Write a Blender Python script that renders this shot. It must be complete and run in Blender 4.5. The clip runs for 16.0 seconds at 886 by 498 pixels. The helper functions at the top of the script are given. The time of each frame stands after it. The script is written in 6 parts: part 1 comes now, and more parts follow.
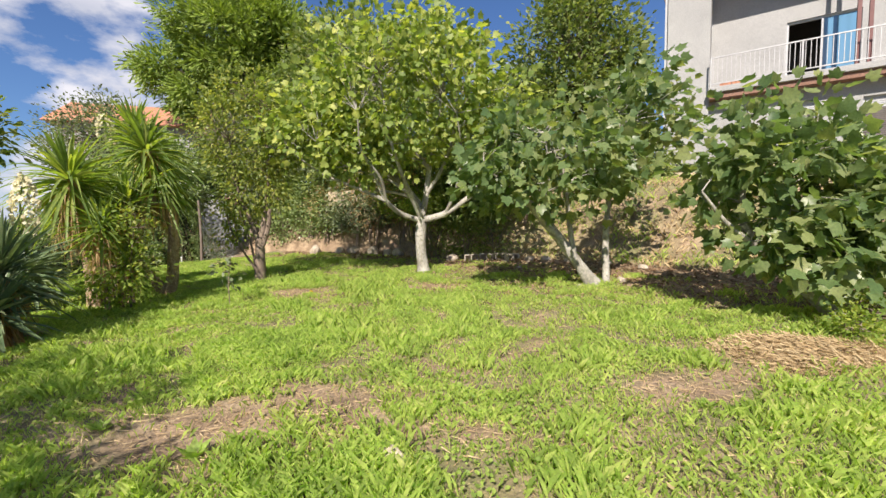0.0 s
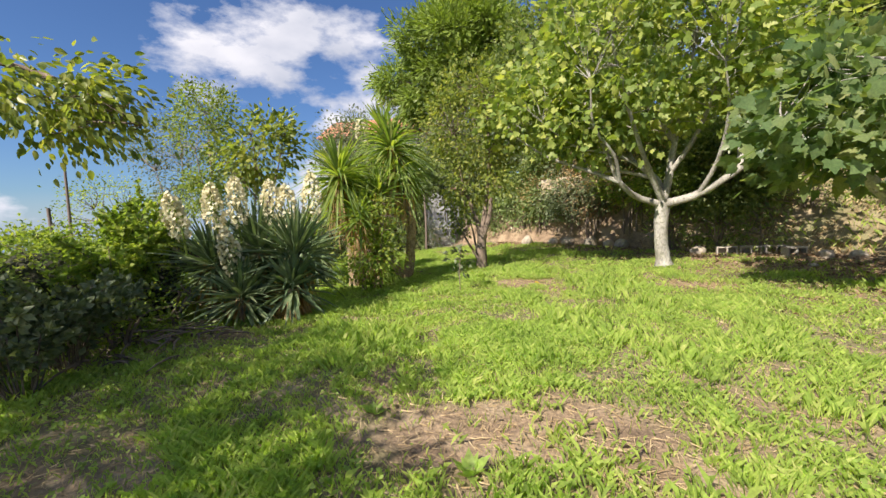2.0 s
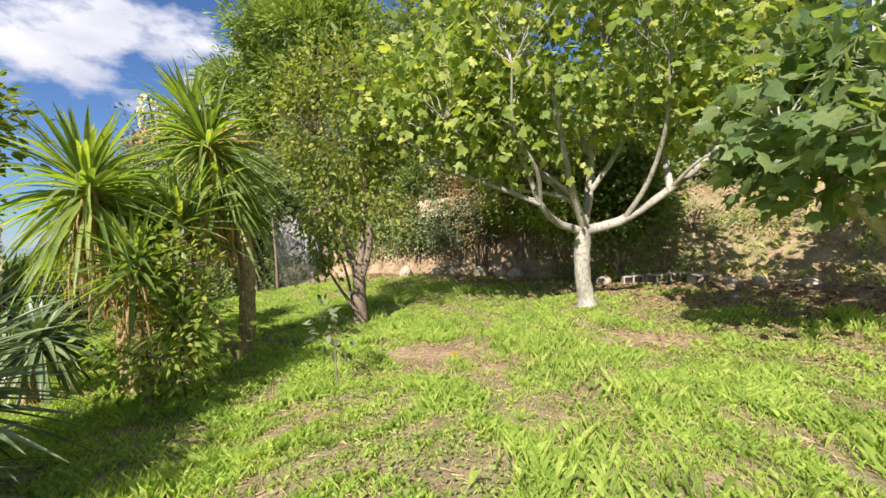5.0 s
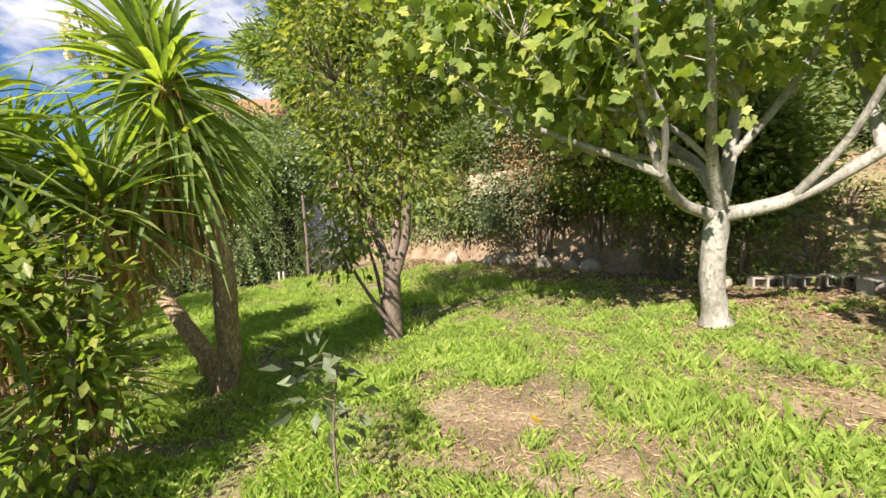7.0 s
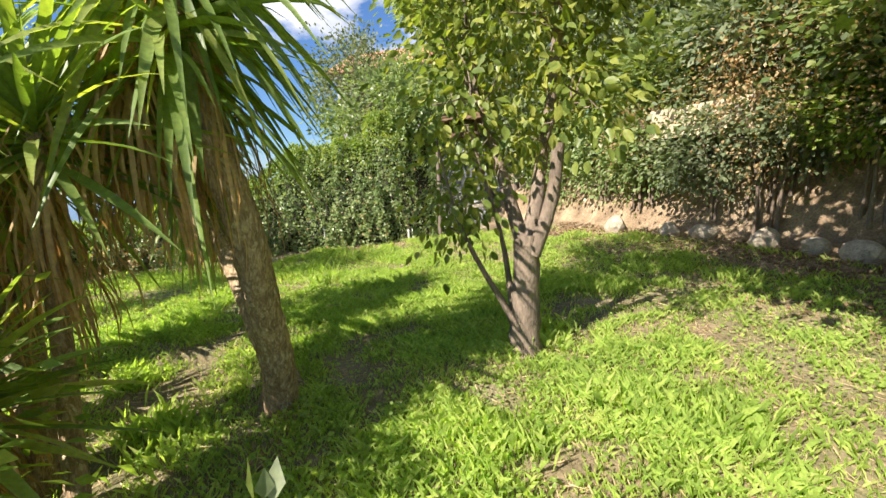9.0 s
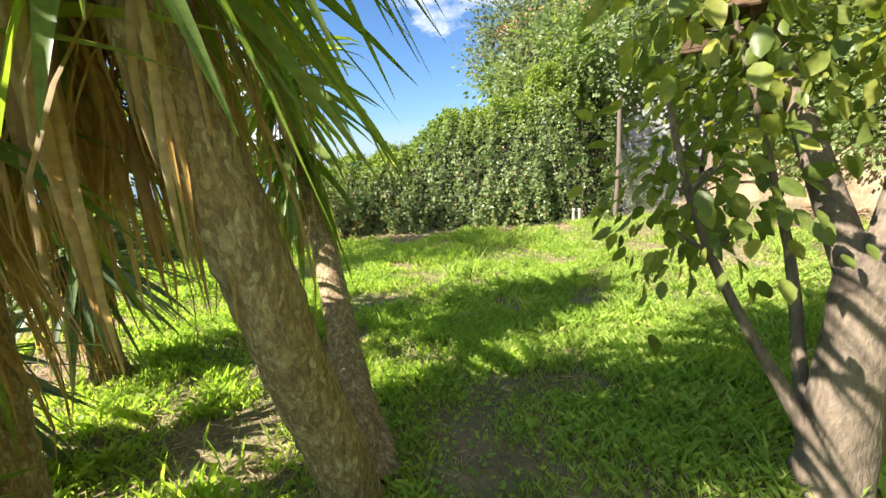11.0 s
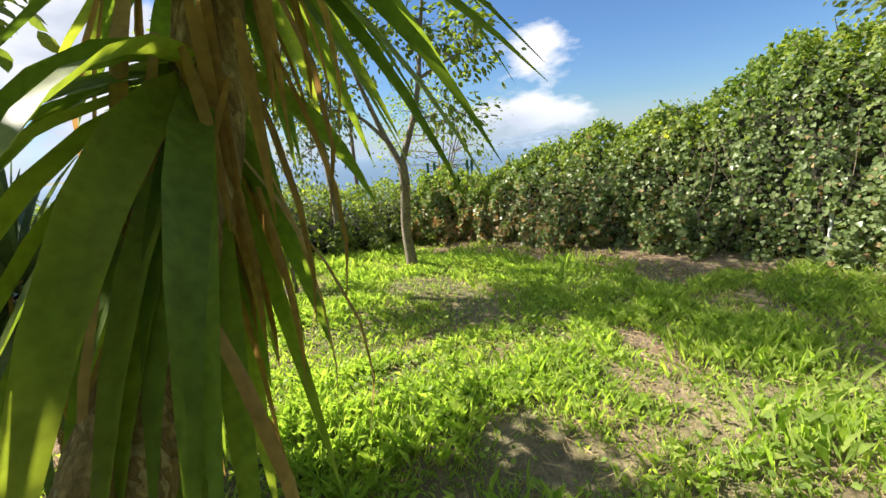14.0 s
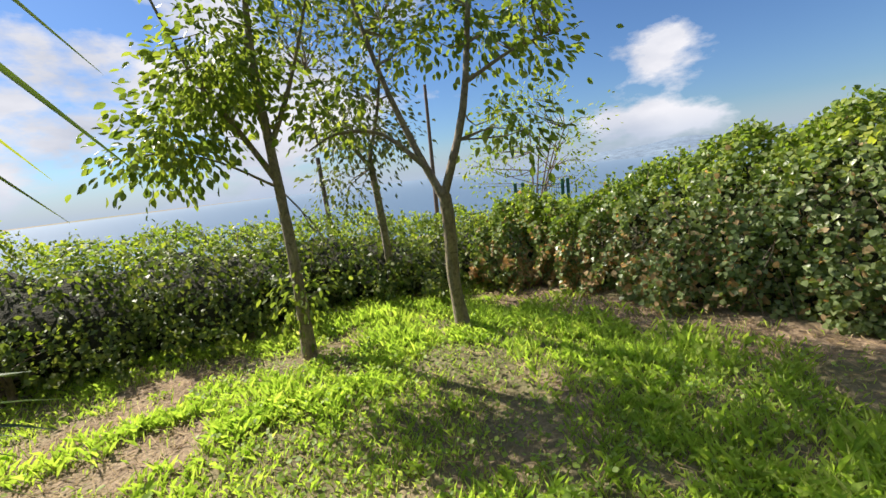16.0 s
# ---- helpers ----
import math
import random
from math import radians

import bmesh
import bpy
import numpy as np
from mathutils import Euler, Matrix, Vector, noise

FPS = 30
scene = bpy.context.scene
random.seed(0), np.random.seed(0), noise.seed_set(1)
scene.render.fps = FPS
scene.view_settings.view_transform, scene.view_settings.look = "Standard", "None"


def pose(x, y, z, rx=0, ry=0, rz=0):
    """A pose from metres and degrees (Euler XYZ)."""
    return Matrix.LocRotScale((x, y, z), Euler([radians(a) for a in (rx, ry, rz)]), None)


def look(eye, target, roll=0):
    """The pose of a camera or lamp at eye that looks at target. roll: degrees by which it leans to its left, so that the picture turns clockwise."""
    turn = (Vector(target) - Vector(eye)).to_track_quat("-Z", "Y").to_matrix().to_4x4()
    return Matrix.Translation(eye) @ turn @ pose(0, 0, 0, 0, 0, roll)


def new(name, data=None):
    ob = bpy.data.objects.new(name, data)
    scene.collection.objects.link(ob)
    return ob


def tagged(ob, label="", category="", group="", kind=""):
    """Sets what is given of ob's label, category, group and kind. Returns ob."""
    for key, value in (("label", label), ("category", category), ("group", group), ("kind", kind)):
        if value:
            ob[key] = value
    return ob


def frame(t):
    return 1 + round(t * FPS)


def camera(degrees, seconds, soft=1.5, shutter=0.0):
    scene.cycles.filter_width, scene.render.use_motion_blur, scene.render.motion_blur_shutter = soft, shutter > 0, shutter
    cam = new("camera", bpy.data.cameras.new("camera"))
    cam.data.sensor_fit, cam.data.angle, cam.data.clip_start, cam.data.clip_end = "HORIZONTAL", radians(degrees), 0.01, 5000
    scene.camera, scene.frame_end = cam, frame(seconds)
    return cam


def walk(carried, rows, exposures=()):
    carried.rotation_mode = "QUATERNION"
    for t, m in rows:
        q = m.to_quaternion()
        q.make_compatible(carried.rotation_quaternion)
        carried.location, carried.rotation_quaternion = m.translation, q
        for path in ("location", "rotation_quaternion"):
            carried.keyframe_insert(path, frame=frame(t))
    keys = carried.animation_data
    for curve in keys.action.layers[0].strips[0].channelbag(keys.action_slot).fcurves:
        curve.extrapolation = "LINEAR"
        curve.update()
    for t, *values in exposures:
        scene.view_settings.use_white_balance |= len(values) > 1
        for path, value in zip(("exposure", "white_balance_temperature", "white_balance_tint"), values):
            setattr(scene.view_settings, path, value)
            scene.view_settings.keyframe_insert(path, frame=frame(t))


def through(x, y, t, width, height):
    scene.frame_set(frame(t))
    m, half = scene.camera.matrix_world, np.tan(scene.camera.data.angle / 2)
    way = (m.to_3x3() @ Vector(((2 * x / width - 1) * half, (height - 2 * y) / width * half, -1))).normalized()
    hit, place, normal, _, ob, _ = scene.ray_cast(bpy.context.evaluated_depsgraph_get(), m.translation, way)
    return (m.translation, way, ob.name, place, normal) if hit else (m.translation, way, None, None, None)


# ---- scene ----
cam = camera(94.8, 16.0)
PATH = [
    (0, (0.137, 0.386, 1.345), (0.123, 2.38, 1.193), -1.1),
    (0.5, (0.024, 0.472, 1.304), (-0.258, 2.445, 1.135), -1.7),
    (1, (-0.157, 0.581, 1.274), (-0.692, 2.501, 1.108), -2.1),
    (1.5, (-0.334, 0.685, 1.305), (-1.099, 2.525, 1.135), -2.3),
    (2, (-0.536, 0.934, 1.237), (-1.464, 2.699, 1.08), -2.5),
    (2.5, (-0.801, 1.257, 1.241), (-1.823, 2.969, 1.089), -2.5),
    (3, (-1.132, 1.56, 1.263), (-2.109, 3.301, 1.133), -2.9),
    (3.5, (-1.308, 1.922, 1.299), (-2.114, 3.749, 1.18), -3.0),
    (4, (-1.494, 2.374, 1.362), (-2.099, 4.278, 1.267), -2.9),
    (4.2, (-1.568, 2.527, 1.376), (-2.082, 4.458, 1.294), -2.9),
    (6.3, (-1.997, 4.359, 1.548), (-2.189, 6.346, 1.419), -4.0),
    (6.5, (-2.059, 4.514, 1.53), (-2.33, 6.491, 1.387), -3.7),
    (7, (-2.216, 4.98, 1.519), (-2.715, 6.908, 1.331), -3.1),
    (7.5, (-2.37, 5.443, 1.465), (-3.049, 7.307, 1.214), -2.8),
    (8, (-2.533, 5.847, 1.497), (-3.377, 7.632, 1.179), -2.7),
    (8.5, (-2.636, 6.282, 1.44), (-3.634, 7.979, 1.09), -2.5),
    (8.7, (-2.686, 6.417, 1.453), (-3.74, 8.078, 1.094), -2.6),
    (10.8, (-3.571, 7.476, 1.393), (-5.174, 8.587, 0.949), -3.8),
    (11, (-3.703, 7.577, 1.393), (-5.348, 8.615, 0.929), -3.9),
    (11.5, (-4.014, 7.851, 1.353), (-5.762, 8.691, 0.864), -4.3),
    (12, (-4.321, 8.059, 1.348), (-6.138, 8.716, 0.831), -4.6),
    (12.5, (-4.731, 8.257, 1.323), (-6.595, 8.74, 0.784), -4.6),
    (13, (-5.093, 8.557, 1.315), (-6.999, 8.854, 0.789), -4.5),
    (13.5, (-5.406, 8.732, 1.354), (-7.336, 8.832, 0.84), -4.6),
    (14, (-5.764, 8.761, 1.345), (-7.697, 8.614, 0.852), -4.7),
    (14.5, (-6.024, 8.946, 1.346), (-7.901, 8.456, 0.862), -5.9),
    (15, (-6.293, 9.133, 1.4), (-8.112, 8.442, 0.941), -6.3),
    (15.5, (-6.641, 9.181, 1.39), (-8.461, 8.462, 0.974), -6.6),
    (16, (-6.968, 9.094, 1.377), (-8.82, 8.438, 1.005), -6.7),
]
walk(cam, [(t, look(eye, target, roll)) for t, eye, target, roll in PATH],
     [(0.0, 0.90, 6500, 16), (4.0, 1.05, 6500, 15), (6.5, 1.15, 6500, 16), (8.5, 1.28, 6500, 14), (11.0, 1.66, 6500, 9), (12.0, 1.48, 6500, 9), (13.0, 1.24, 6500, 10), (14.0, 1.22, 6500, 11), (16.0, 0.90, 6500, 13)])

# ---- world and sun ----
SUN_EL, SUN_AZ = radians(41), math.atan2(-0.22, -0.975)
world = bpy.data.worlds.new("sky")
scene.world = world
world.use_nodes = True
wn, wl = world.node_tree.nodes, world.node_tree.links
wn.clear()


def wnode(kind, **values):
    n = wn.new(kind)
    for key, value in values.items():
        n.inputs[key].default_value = value
    return n


sky = wn.new("ShaderNodeTexSky")
sky.sky_type, sky.sun_disc = "NISHITA", False
sky.sun_elevation, sky.sun_rotation = SUN_EL, SUN_AZ % (2 * math.pi)
sky.air_density, sky.dust_density, sky.ozone_density = 1.15, 0.25, 2.5
coord = wn.new("ShaderNodeTexCoord")
stretch = wnode("ShaderNodeMapping", Scale=(1.0, 1.0, 2.1), Location=(0.35, 0.1, 0.0))
wl.new(coord.outputs["Generated"], stretch.inputs["Vector"])
billow = wnode("ShaderNodeTexNoise", Scale=3.0, Detail=9.0, Roughness=0.58)
wl.new(stretch.outputs["Vector"], billow.inputs["Vector"])
cover = billow.outputs["Fac"]
# banks of cloud: towards the hill, the sea and overhead, thin elsewhere
# the overhead bank is out of view, added to brighten the shade
for way, reach, gain in (((-0.66, 0.69, 0.27), 0.935, 0.14), ((-0.58, -0.80, 0.10), 0.80, 0.20), ((-0.97, 0.15, 0.085), 0.985, 0.16), ((0.2, -0.2, 1.0), 0.55, 0.22)):
    dot = wn.new("ShaderNodeVectorMath")
    dot.operation = "DOT_PRODUCT"
    dot.inputs[1].default_value = Vector(way).normalized()
    wl.new(coord.outputs["Generated"], dot.inputs[0])
    lobe = wnode("ShaderNodeMapRange")
    lobe.inputs["From Min"].default_value, lobe.inputs["From Max"].default_value = reach, 1.0
    lobe.inputs["To Min"].default_value, lobe.inputs["To Max"].default_value = 0.0, gain
    wl.new(dot.outputs["Value"], lobe.inputs["Value"])
    add = wn.new("ShaderNodeMath")
    wl.new(cover, add.inputs[0])
    wl.new(lobe.outputs["Result"], add.inputs[1])
    cover = add.outputs["Value"]
cut = wnode("ShaderNodeMapRange")
cut.inputs["From Min"].default_value, cut.inputs["From Max"].default_value = 0.60, 0.69
wl.new(cover, cut.inputs["Value"])
shade = wnode("ShaderNodeTexNoise", Scale=4.5, Detail=6.0)
wl.new(stretch.outputs["Vector"], shade.inputs["Vector"])
tone = wn.new("ShaderNodeValToRGB")
tone.color_ramp.elements[0].position, tone.color_ramp.elements[0].color = 0.35, (4.6, 5.0, 5.8, 1)
tone.color_ramp.elements[1].position, tone.color_ramp.elements[1].color = 0.62, (7.4, 7.5, 7.8, 1)
wl.new(shade.outputs["Fac"], tone.inputs["Fac"])
mixed = wn.new("ShaderNodeMix")
mixed.data_type = "RGBA"
wl.new(cut.outputs["Result"], mixed.inputs["Factor"])
deep = wn.new("ShaderNodeMix")
deep.data_type, deep.blend_type = "RGBA", "MULTIPLY"
deep.inputs["Factor"].default_value = 1.0
deep.inputs["B"].default_value = (0.50, 0.68, 0.93, 1)
wl.new(sky.outputs["Color"], deep.inputs["A"])
wl.new(deep.outputs["Result"], mixed.inputs["A"])
wl.new(tone.outputs["Color"], mixed.inputs["B"])
back = wnode("ShaderNodeBackground", Strength=0.066)
split = wn.new("ShaderNodeSeparateXYZ")
wl.new(coord.outputs["Generated"], split.inputs["Vector"])
low = wnode("ShaderNodeMapRange")
low.inputs["From Min"].default_value, low.inputs["From Max"].default_value = -0.02, 0.075
low.inputs["To Min"].default_value, low.inputs["To Max"].default_value = 0.92, 0.0
wl.new(split.outputs["Z"], low.inputs["Value"])
hazy = wn.new("ShaderNodeMix")
hazy.data_type = "RGBA"
hazy.inputs["B"].default_value = (3.7, 4.6, 5.9, 1)
wl.new(low.outputs["Result"], hazy.inputs["Factor"])
wl.new(mixed.outputs["Result"], hazy.inputs["A"])
wl.new(hazy.outputs["Result"], back.inputs["Color"])
wout = wn.new("ShaderNodeOutputWorld")
wl.new(back.outputs["Background"], wout.inputs["Surface"])

lamp = bpy.data.lights.new("sun", "SUN")
lamp.energy, lamp.angle, lamp.color = 5.0, radians(0.53), (1.0, 0.93, 0.80)
sun_at = Vector((math.sin(SUN_AZ) * math.cos(SUN_EL), math.cos(SUN_AZ) * math.cos(SUN_EL), math.sin(SUN_EL)))
new("sun", lamp).matrix_world = look(sun_at * 60, (0, 0, 0))

# ---- materials ----
rng = np.random.default_rng(7)


def material(name):
    m = bpy.data.materials.new(name)
    m.use_nodes = True
    t = m.node_tree
    return m, t.nodes, t.links, t.nodes["Principled BSDF"]


def ramp(nodes, stops):
    r = nodes.new("ShaderNodeValToRGB")
    els = r.color_ramp.elements
    while len(els) < len(stops):
        els.new(0.5)
    for e, (p, c) in zip(els, stops):
        e.position, e.color = p, (*c, 1)
    return r


def noise_node(nodes, links, scale, detail=5.0, rough=0.55, stretch=(1, 1, 1)):
    c = nodes.new("ShaderNodeTexCoord")
    mp = nodes.new("ShaderNodeMapping")
    mp.inputs["Scale"].default_value = stretch
    links.new(c.outputs["Object"], mp.inputs["Vector"])
    n = nodes.new("ShaderNodeTexNoise")
    n.inputs["Scale"].default_value, n.inputs["Detail"].default_value, n.inputs["Roughness"].default_value = scale, detail, rough
    links.new(mp.outputs["Vector"], n.inputs["Vector"])
    return n


def mix_colour(nodes, links, fac, a, b, kind="MIX"):
    m = nodes.new("ShaderNodeMix")
    m.data_type, m.blend_type = "RGBA", kind
    for socket, value in ((m.inputs["Factor"], fac), (m.inputs["A"], a), (m.inputs["B"], b)):
        if isinstance(value, (int, float)):
            socket.default_value = value
        elif isinstance(value, tuple):
            socket.default_value = (*value, 1)
        else:
            links.new(value, socket)
    return m.outputs["Result"]


def bump(nodes, links, bsdf, height, strength, distance):
    b = nodes.new("ShaderNodeBump")
    b.inputs["Strength"].default_value, b.inputs["Distance"].default_value = strength, distance
    links.new(height, b.inputs["Height"])
    links.new(b.outputs["Normal"], bsdf.inputs["Normal"])


def rough_mat(name, stops, scale, rough=0.85, fine=30.0, depth=0.01, stretch=(1, 1, 1), blot=None):
    """A weathered surface: a broad tone, a fine grain and relief."""
    m, nodes, links, bsdf = material(name)
    broad = noise_node(nodes, links, scale, 6.0, 0.6, stretch)
    r = ramp(nodes, stops)
    links.new(broad.outputs["Fac"], r.inputs["Fac"])
    grain = noise_node(nodes, links, fine, 4.0, 0.65, stretch)
    g = ramp(nodes, ((0.3, (0.62, 0.62, 0.62)), (0.7, (1.25, 1.22, 1.18))))
    links.new(grain.outputs["Fac"], g.inputs["Fac"])
    col = mix_colour(nodes, links, 1.0, r.outputs["Color"], g.outputs["Color"], "MULTIPLY")
    if blot:
        spot = noise_node(nodes, links, scale * 2.7, 3.0)
        k = ramp(nodes, ((0.56, (0, 0, 0)), (0.64, (1, 1, 1))))
        links.new(spot.outputs["Fac"], k.inputs["Fac"])
        col = mix_colour(nodes, links, k.outputs["Color"], col, blot)
    links.new(col, bsdf.inputs["Base Color"])
    bsdf.inputs["Roughness"].default_value = rough
    bump(nodes, links, bsdf, grain.outputs["Fac"], 0.8, depth)
    return m


def leaf_mat(name, stops, glow, rough=0.5, through=0.35, wave=0.6):
    """Leaves: each its own tone, lit through from behind."""
    m, nodes, links, bsdf = material(name)
    geo = nodes.new("ShaderNodeNewGeometry")
    n = noise_node(nodes, links, wave * 2.2, 3.0, 0.7)
    mixf = nodes.new("ShaderNodeMath")
    mixf.operation = "MULTIPLY_ADD"
    mixf.inputs[1].default_value = 0.5
    half = nodes.new("ShaderNodeMath")
    half.operation = "MULTIPLY"
    half.inputs[1].default_value = 0.75
    links.new(n.outputs["Fac"], half.inputs[0])
    links.new(geo.outputs["Random Per Island"], mixf.inputs[0])
    low = nodes.new("ShaderNodeMath")
    low.operation = "SUBTRACT"
    low.inputs[1].default_value = 0.12
    links.new(half.outputs["Value"], low.inputs[0])
    links.new(low.outputs["Value"], mixf.inputs[2])
    r = ramp(nodes, stops)
    links.new(mixf.outputs["Value"], r.inputs["Fac"])
    vein = noise_node(nodes, links, 45.0, 2.0)
    v = ramp(nodes, ((0.3, (0.8, 0.8, 0.8)), (0.7, (1.15, 1.15, 1.1))))
    links.new(vein.outputs["Fac"], v.inputs["Fac"])
    col = mix_colour(nodes, links, 1.0, r.outputs["Color"], v.outputs["Color"], "MULTIPLY")
    links.new(col, bsdf.inputs["Base Color"])
    bsdf.inputs["Roughness"].default_value, bsdf.inputs["Specular IOR Level"].default_value = rough, 0.28
    tr = nodes.new("ShaderNodeBsdfTranslucent")
    links.new(mix_colour(nodes, links, 1.0, col, glow, "MULTIPLY"), tr.inputs["Color"])
    ms = nodes.new("ShaderNodeMixShader")
    ms.inputs["Fac"].default_value = through
    out = nodes["Material Output"]
    links.new(bsdf.outputs["BSDF"], ms.inputs[1])
    links.new(tr.outputs["BSDF"], ms.inputs[2])
    links.new(ms.outputs["Shader"], out.inputs["Surface"])
    return m


def plain_mat(name, colour, rough=0.6, metal=0.0):
    m, nodes, links, bsdf = material(name)
    n = noise_node(nodes, links, 9.0)
    r = ramp(nodes, ((0.3, tuple(c * 0.82 for c in colour)), (0.7, tuple(min(1, c * 1.08) for c in colour))))
    links.new(n.outputs["Fac"], r.inputs["Fac"])
    links.new(r.outputs["Color"], bsdf.inputs["Base Color"])
    bsdf.inputs["Roughness"].default_value, bsdf.inputs["Metallic"].default_value = rough, metal
    return m


YG = (2.2, 2.3, 0.9)
M_FIG = leaf_mat("fig_leaf", ((0.15, (0.08, 0.13, 0.035)), (0.5, (0.20, 0.26, 0.065)), (0.85, (0.43, 0.44, 0.12))), YG, 0.5, 0.4)
M_FIG_DARK = leaf_mat("fig_leaf_green", ((0.15, (0.06, 0.11, 0.045)), (0.5, (0.13, 0.185, 0.075)), (0.85, (0.26, 0.28, 0.12)), (1.0, (0.30, 0.22, 0.11))), YG, 0.36, 0.4)
M_PEAR = leaf_mat("pear_leaf", ((0.15, (0.07, 0.11, 0.028)), (0.5, (0.17, 0.21, 0.05)), (0.85, (0.34, 0.33, 0.08)), (1.0, (0.4, 0.3, 0.05))), YG, 0.4, 0.36)
M_PLUM = leaf_mat("plum_leaf", ((0.15, (0.08, 0.12, 0.03)), (0.5, (0.16, 0.21, 0.05)), (0.9, (0.30, 0.32, 0.08))), YG, 0.45, 0.42)
M_BACK = leaf_mat("slope_leaf", ((0.15, (0.06, 0.10, 0.03)), (0.5, (0.135, 0.18, 0.055)), (0.9, (0.27, 0.28, 0.10))), YG, 0.5, 0.3)
M_IVY = leaf_mat("ivy_leaf", ((0.1, (0.07, 0.115, 0.04)), (0.45, (0.15, 0.205, 0.08)), (0.75, (0.25, 0.30, 0.14)), (1.0, (0.34, 0.35, 0.18))), YG, 0.33, 0.28)
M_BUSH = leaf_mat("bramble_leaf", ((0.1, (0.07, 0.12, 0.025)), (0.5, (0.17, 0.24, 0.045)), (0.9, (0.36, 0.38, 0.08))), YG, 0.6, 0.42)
M_PINE = leaf_mat("pine_needle", ((0.1, (0.10, 0.15, 0.03)), (0.5, (0.18, 0.25, 0.05)), (0.9, (0.28, 0.34, 0.08))), YG, 0.5, 0.25, 0.35)
M_OLIVE = leaf_mat("grey_leaf", ((0.1, (0.07, 0.10, 0.05)), (0.5, (0.13, 0.16, 0.09)), (0.9, (0.24, 0.26, 0.15))), YG, 0.55, 0.25)
M_SWORD = leaf_mat("yucca_leaf", ((0.1, (0.08, 0.13, 0.04)), (0.5, (0.165, 0.23, 0.065)), (0.85, (0.32, 0.34, 0.10)), (1.0, (0.46, 0.38, 0.15))), (2.2, 2.3, 0.6), 0.4, 0.42, 1.5)
M_SWORD_BLUE = leaf_mat("yucca_leaf_grey", ((0.1, (0.06, 0.10, 0.05)), (0.5, (0.13, 0.18, 0.09)), (0.9, (0.26, 0.30, 0.16))), (1.6, 1.9, 0.9), 0.36, 0.15, 1.5)
M_DEAD = leaf_mat("dead_leaf", ((0.1, (0.26, 0.17, 0.08)), (0.5, (0.44, 0.32, 0.17)), (0.9, (0.62, 0.50, 0.31))), (1.7, 1.3, 0.8), 0.7, 0.42, 2.0)
M_GRASS = leaf_mat("grass_blade", ((0.10, (0.16, 0.215, 0.065)), (0.41, (0.28, 0.37, 0.09)), (0.69, (0.41, 0.475, 0.137)), (0.85, (0.505, 0.49, 0.22)), (1.0, (0.58, 0.49, 0.30))), (1.84, 2.1, 0.78), 0.5, 0.48, 0.9)
M_WEED = leaf_mat("clover_leaf", ((0.12, (0.14, 0.205, 0.06)), (0.5, (0.265, 0.365, 0.09)), (0.9, (0.41, 0.485, 0.143))), (1.9, 2.1, 0.78), 0.5, 0.48, 0.9)
M_STRAW = leaf_mat("straw", ((0.1, (0.24, 0.16, 0.08)), (0.5, (0.42, 0.31, 0.17)), (0.9, (0.62, 0.50, 0.31))), (1.2, 1.1, 0.8), 0.75, 0.15, 1.4)
M_LITTER = leaf_mat("fallen_leaf", ((0.1, (0.10, 0.06, 0.035)), (0.5, (0.22, 0.14, 0.08)), (0.9, (0.42, 0.31, 0.2))), (1.2, 1.0, 0.7), 0.75, 0.1, 1.4)
M_FLOWER = leaf_mat("yucca_bloom", ((0.1, (0.50, 0.44, 0.26)), (0.5, (0.70, 0.65, 0.46)), (0.9, (0.80, 0.77, 0.60))), (1.1, 1.1, 0.9), 0.6, 0.35, 3.0)
M_BARK_FIG = rough_mat("fig_bark", ((0.3, (0.20, 0.185, 0.16)), (0.55, (0.36, 0.345, 0.31)), (0.8, (0.50, 0.48, 0.44))), 5.0, 0.85, 38.0, 0.012, (1, 1, 0.5), (0.20, 0.19, 0.15))
M_BARK_PEAR = rough_mat("pear_bark", ((0.3, (0.12, 0.09, 0.07)), (0.6, (0.22, 0.17, 0.13)), (0.8, (0.31, 0.25, 0.20))), 7.0, 0.9, 46.0, 0.016, (1, 1, 0.35))
M_BARK_PLUM = rough_mat("plum_bark", ((0.3, (0.20, 0.16, 0.12)), (0.6, (0.33, 0.28, 0.22)), (0.8, (0.46, 0.41, 0.34))), 9.0, 0.9, 60.0, 0.01, (1, 1, 0.5), (0.17, 0.14, 0.10))


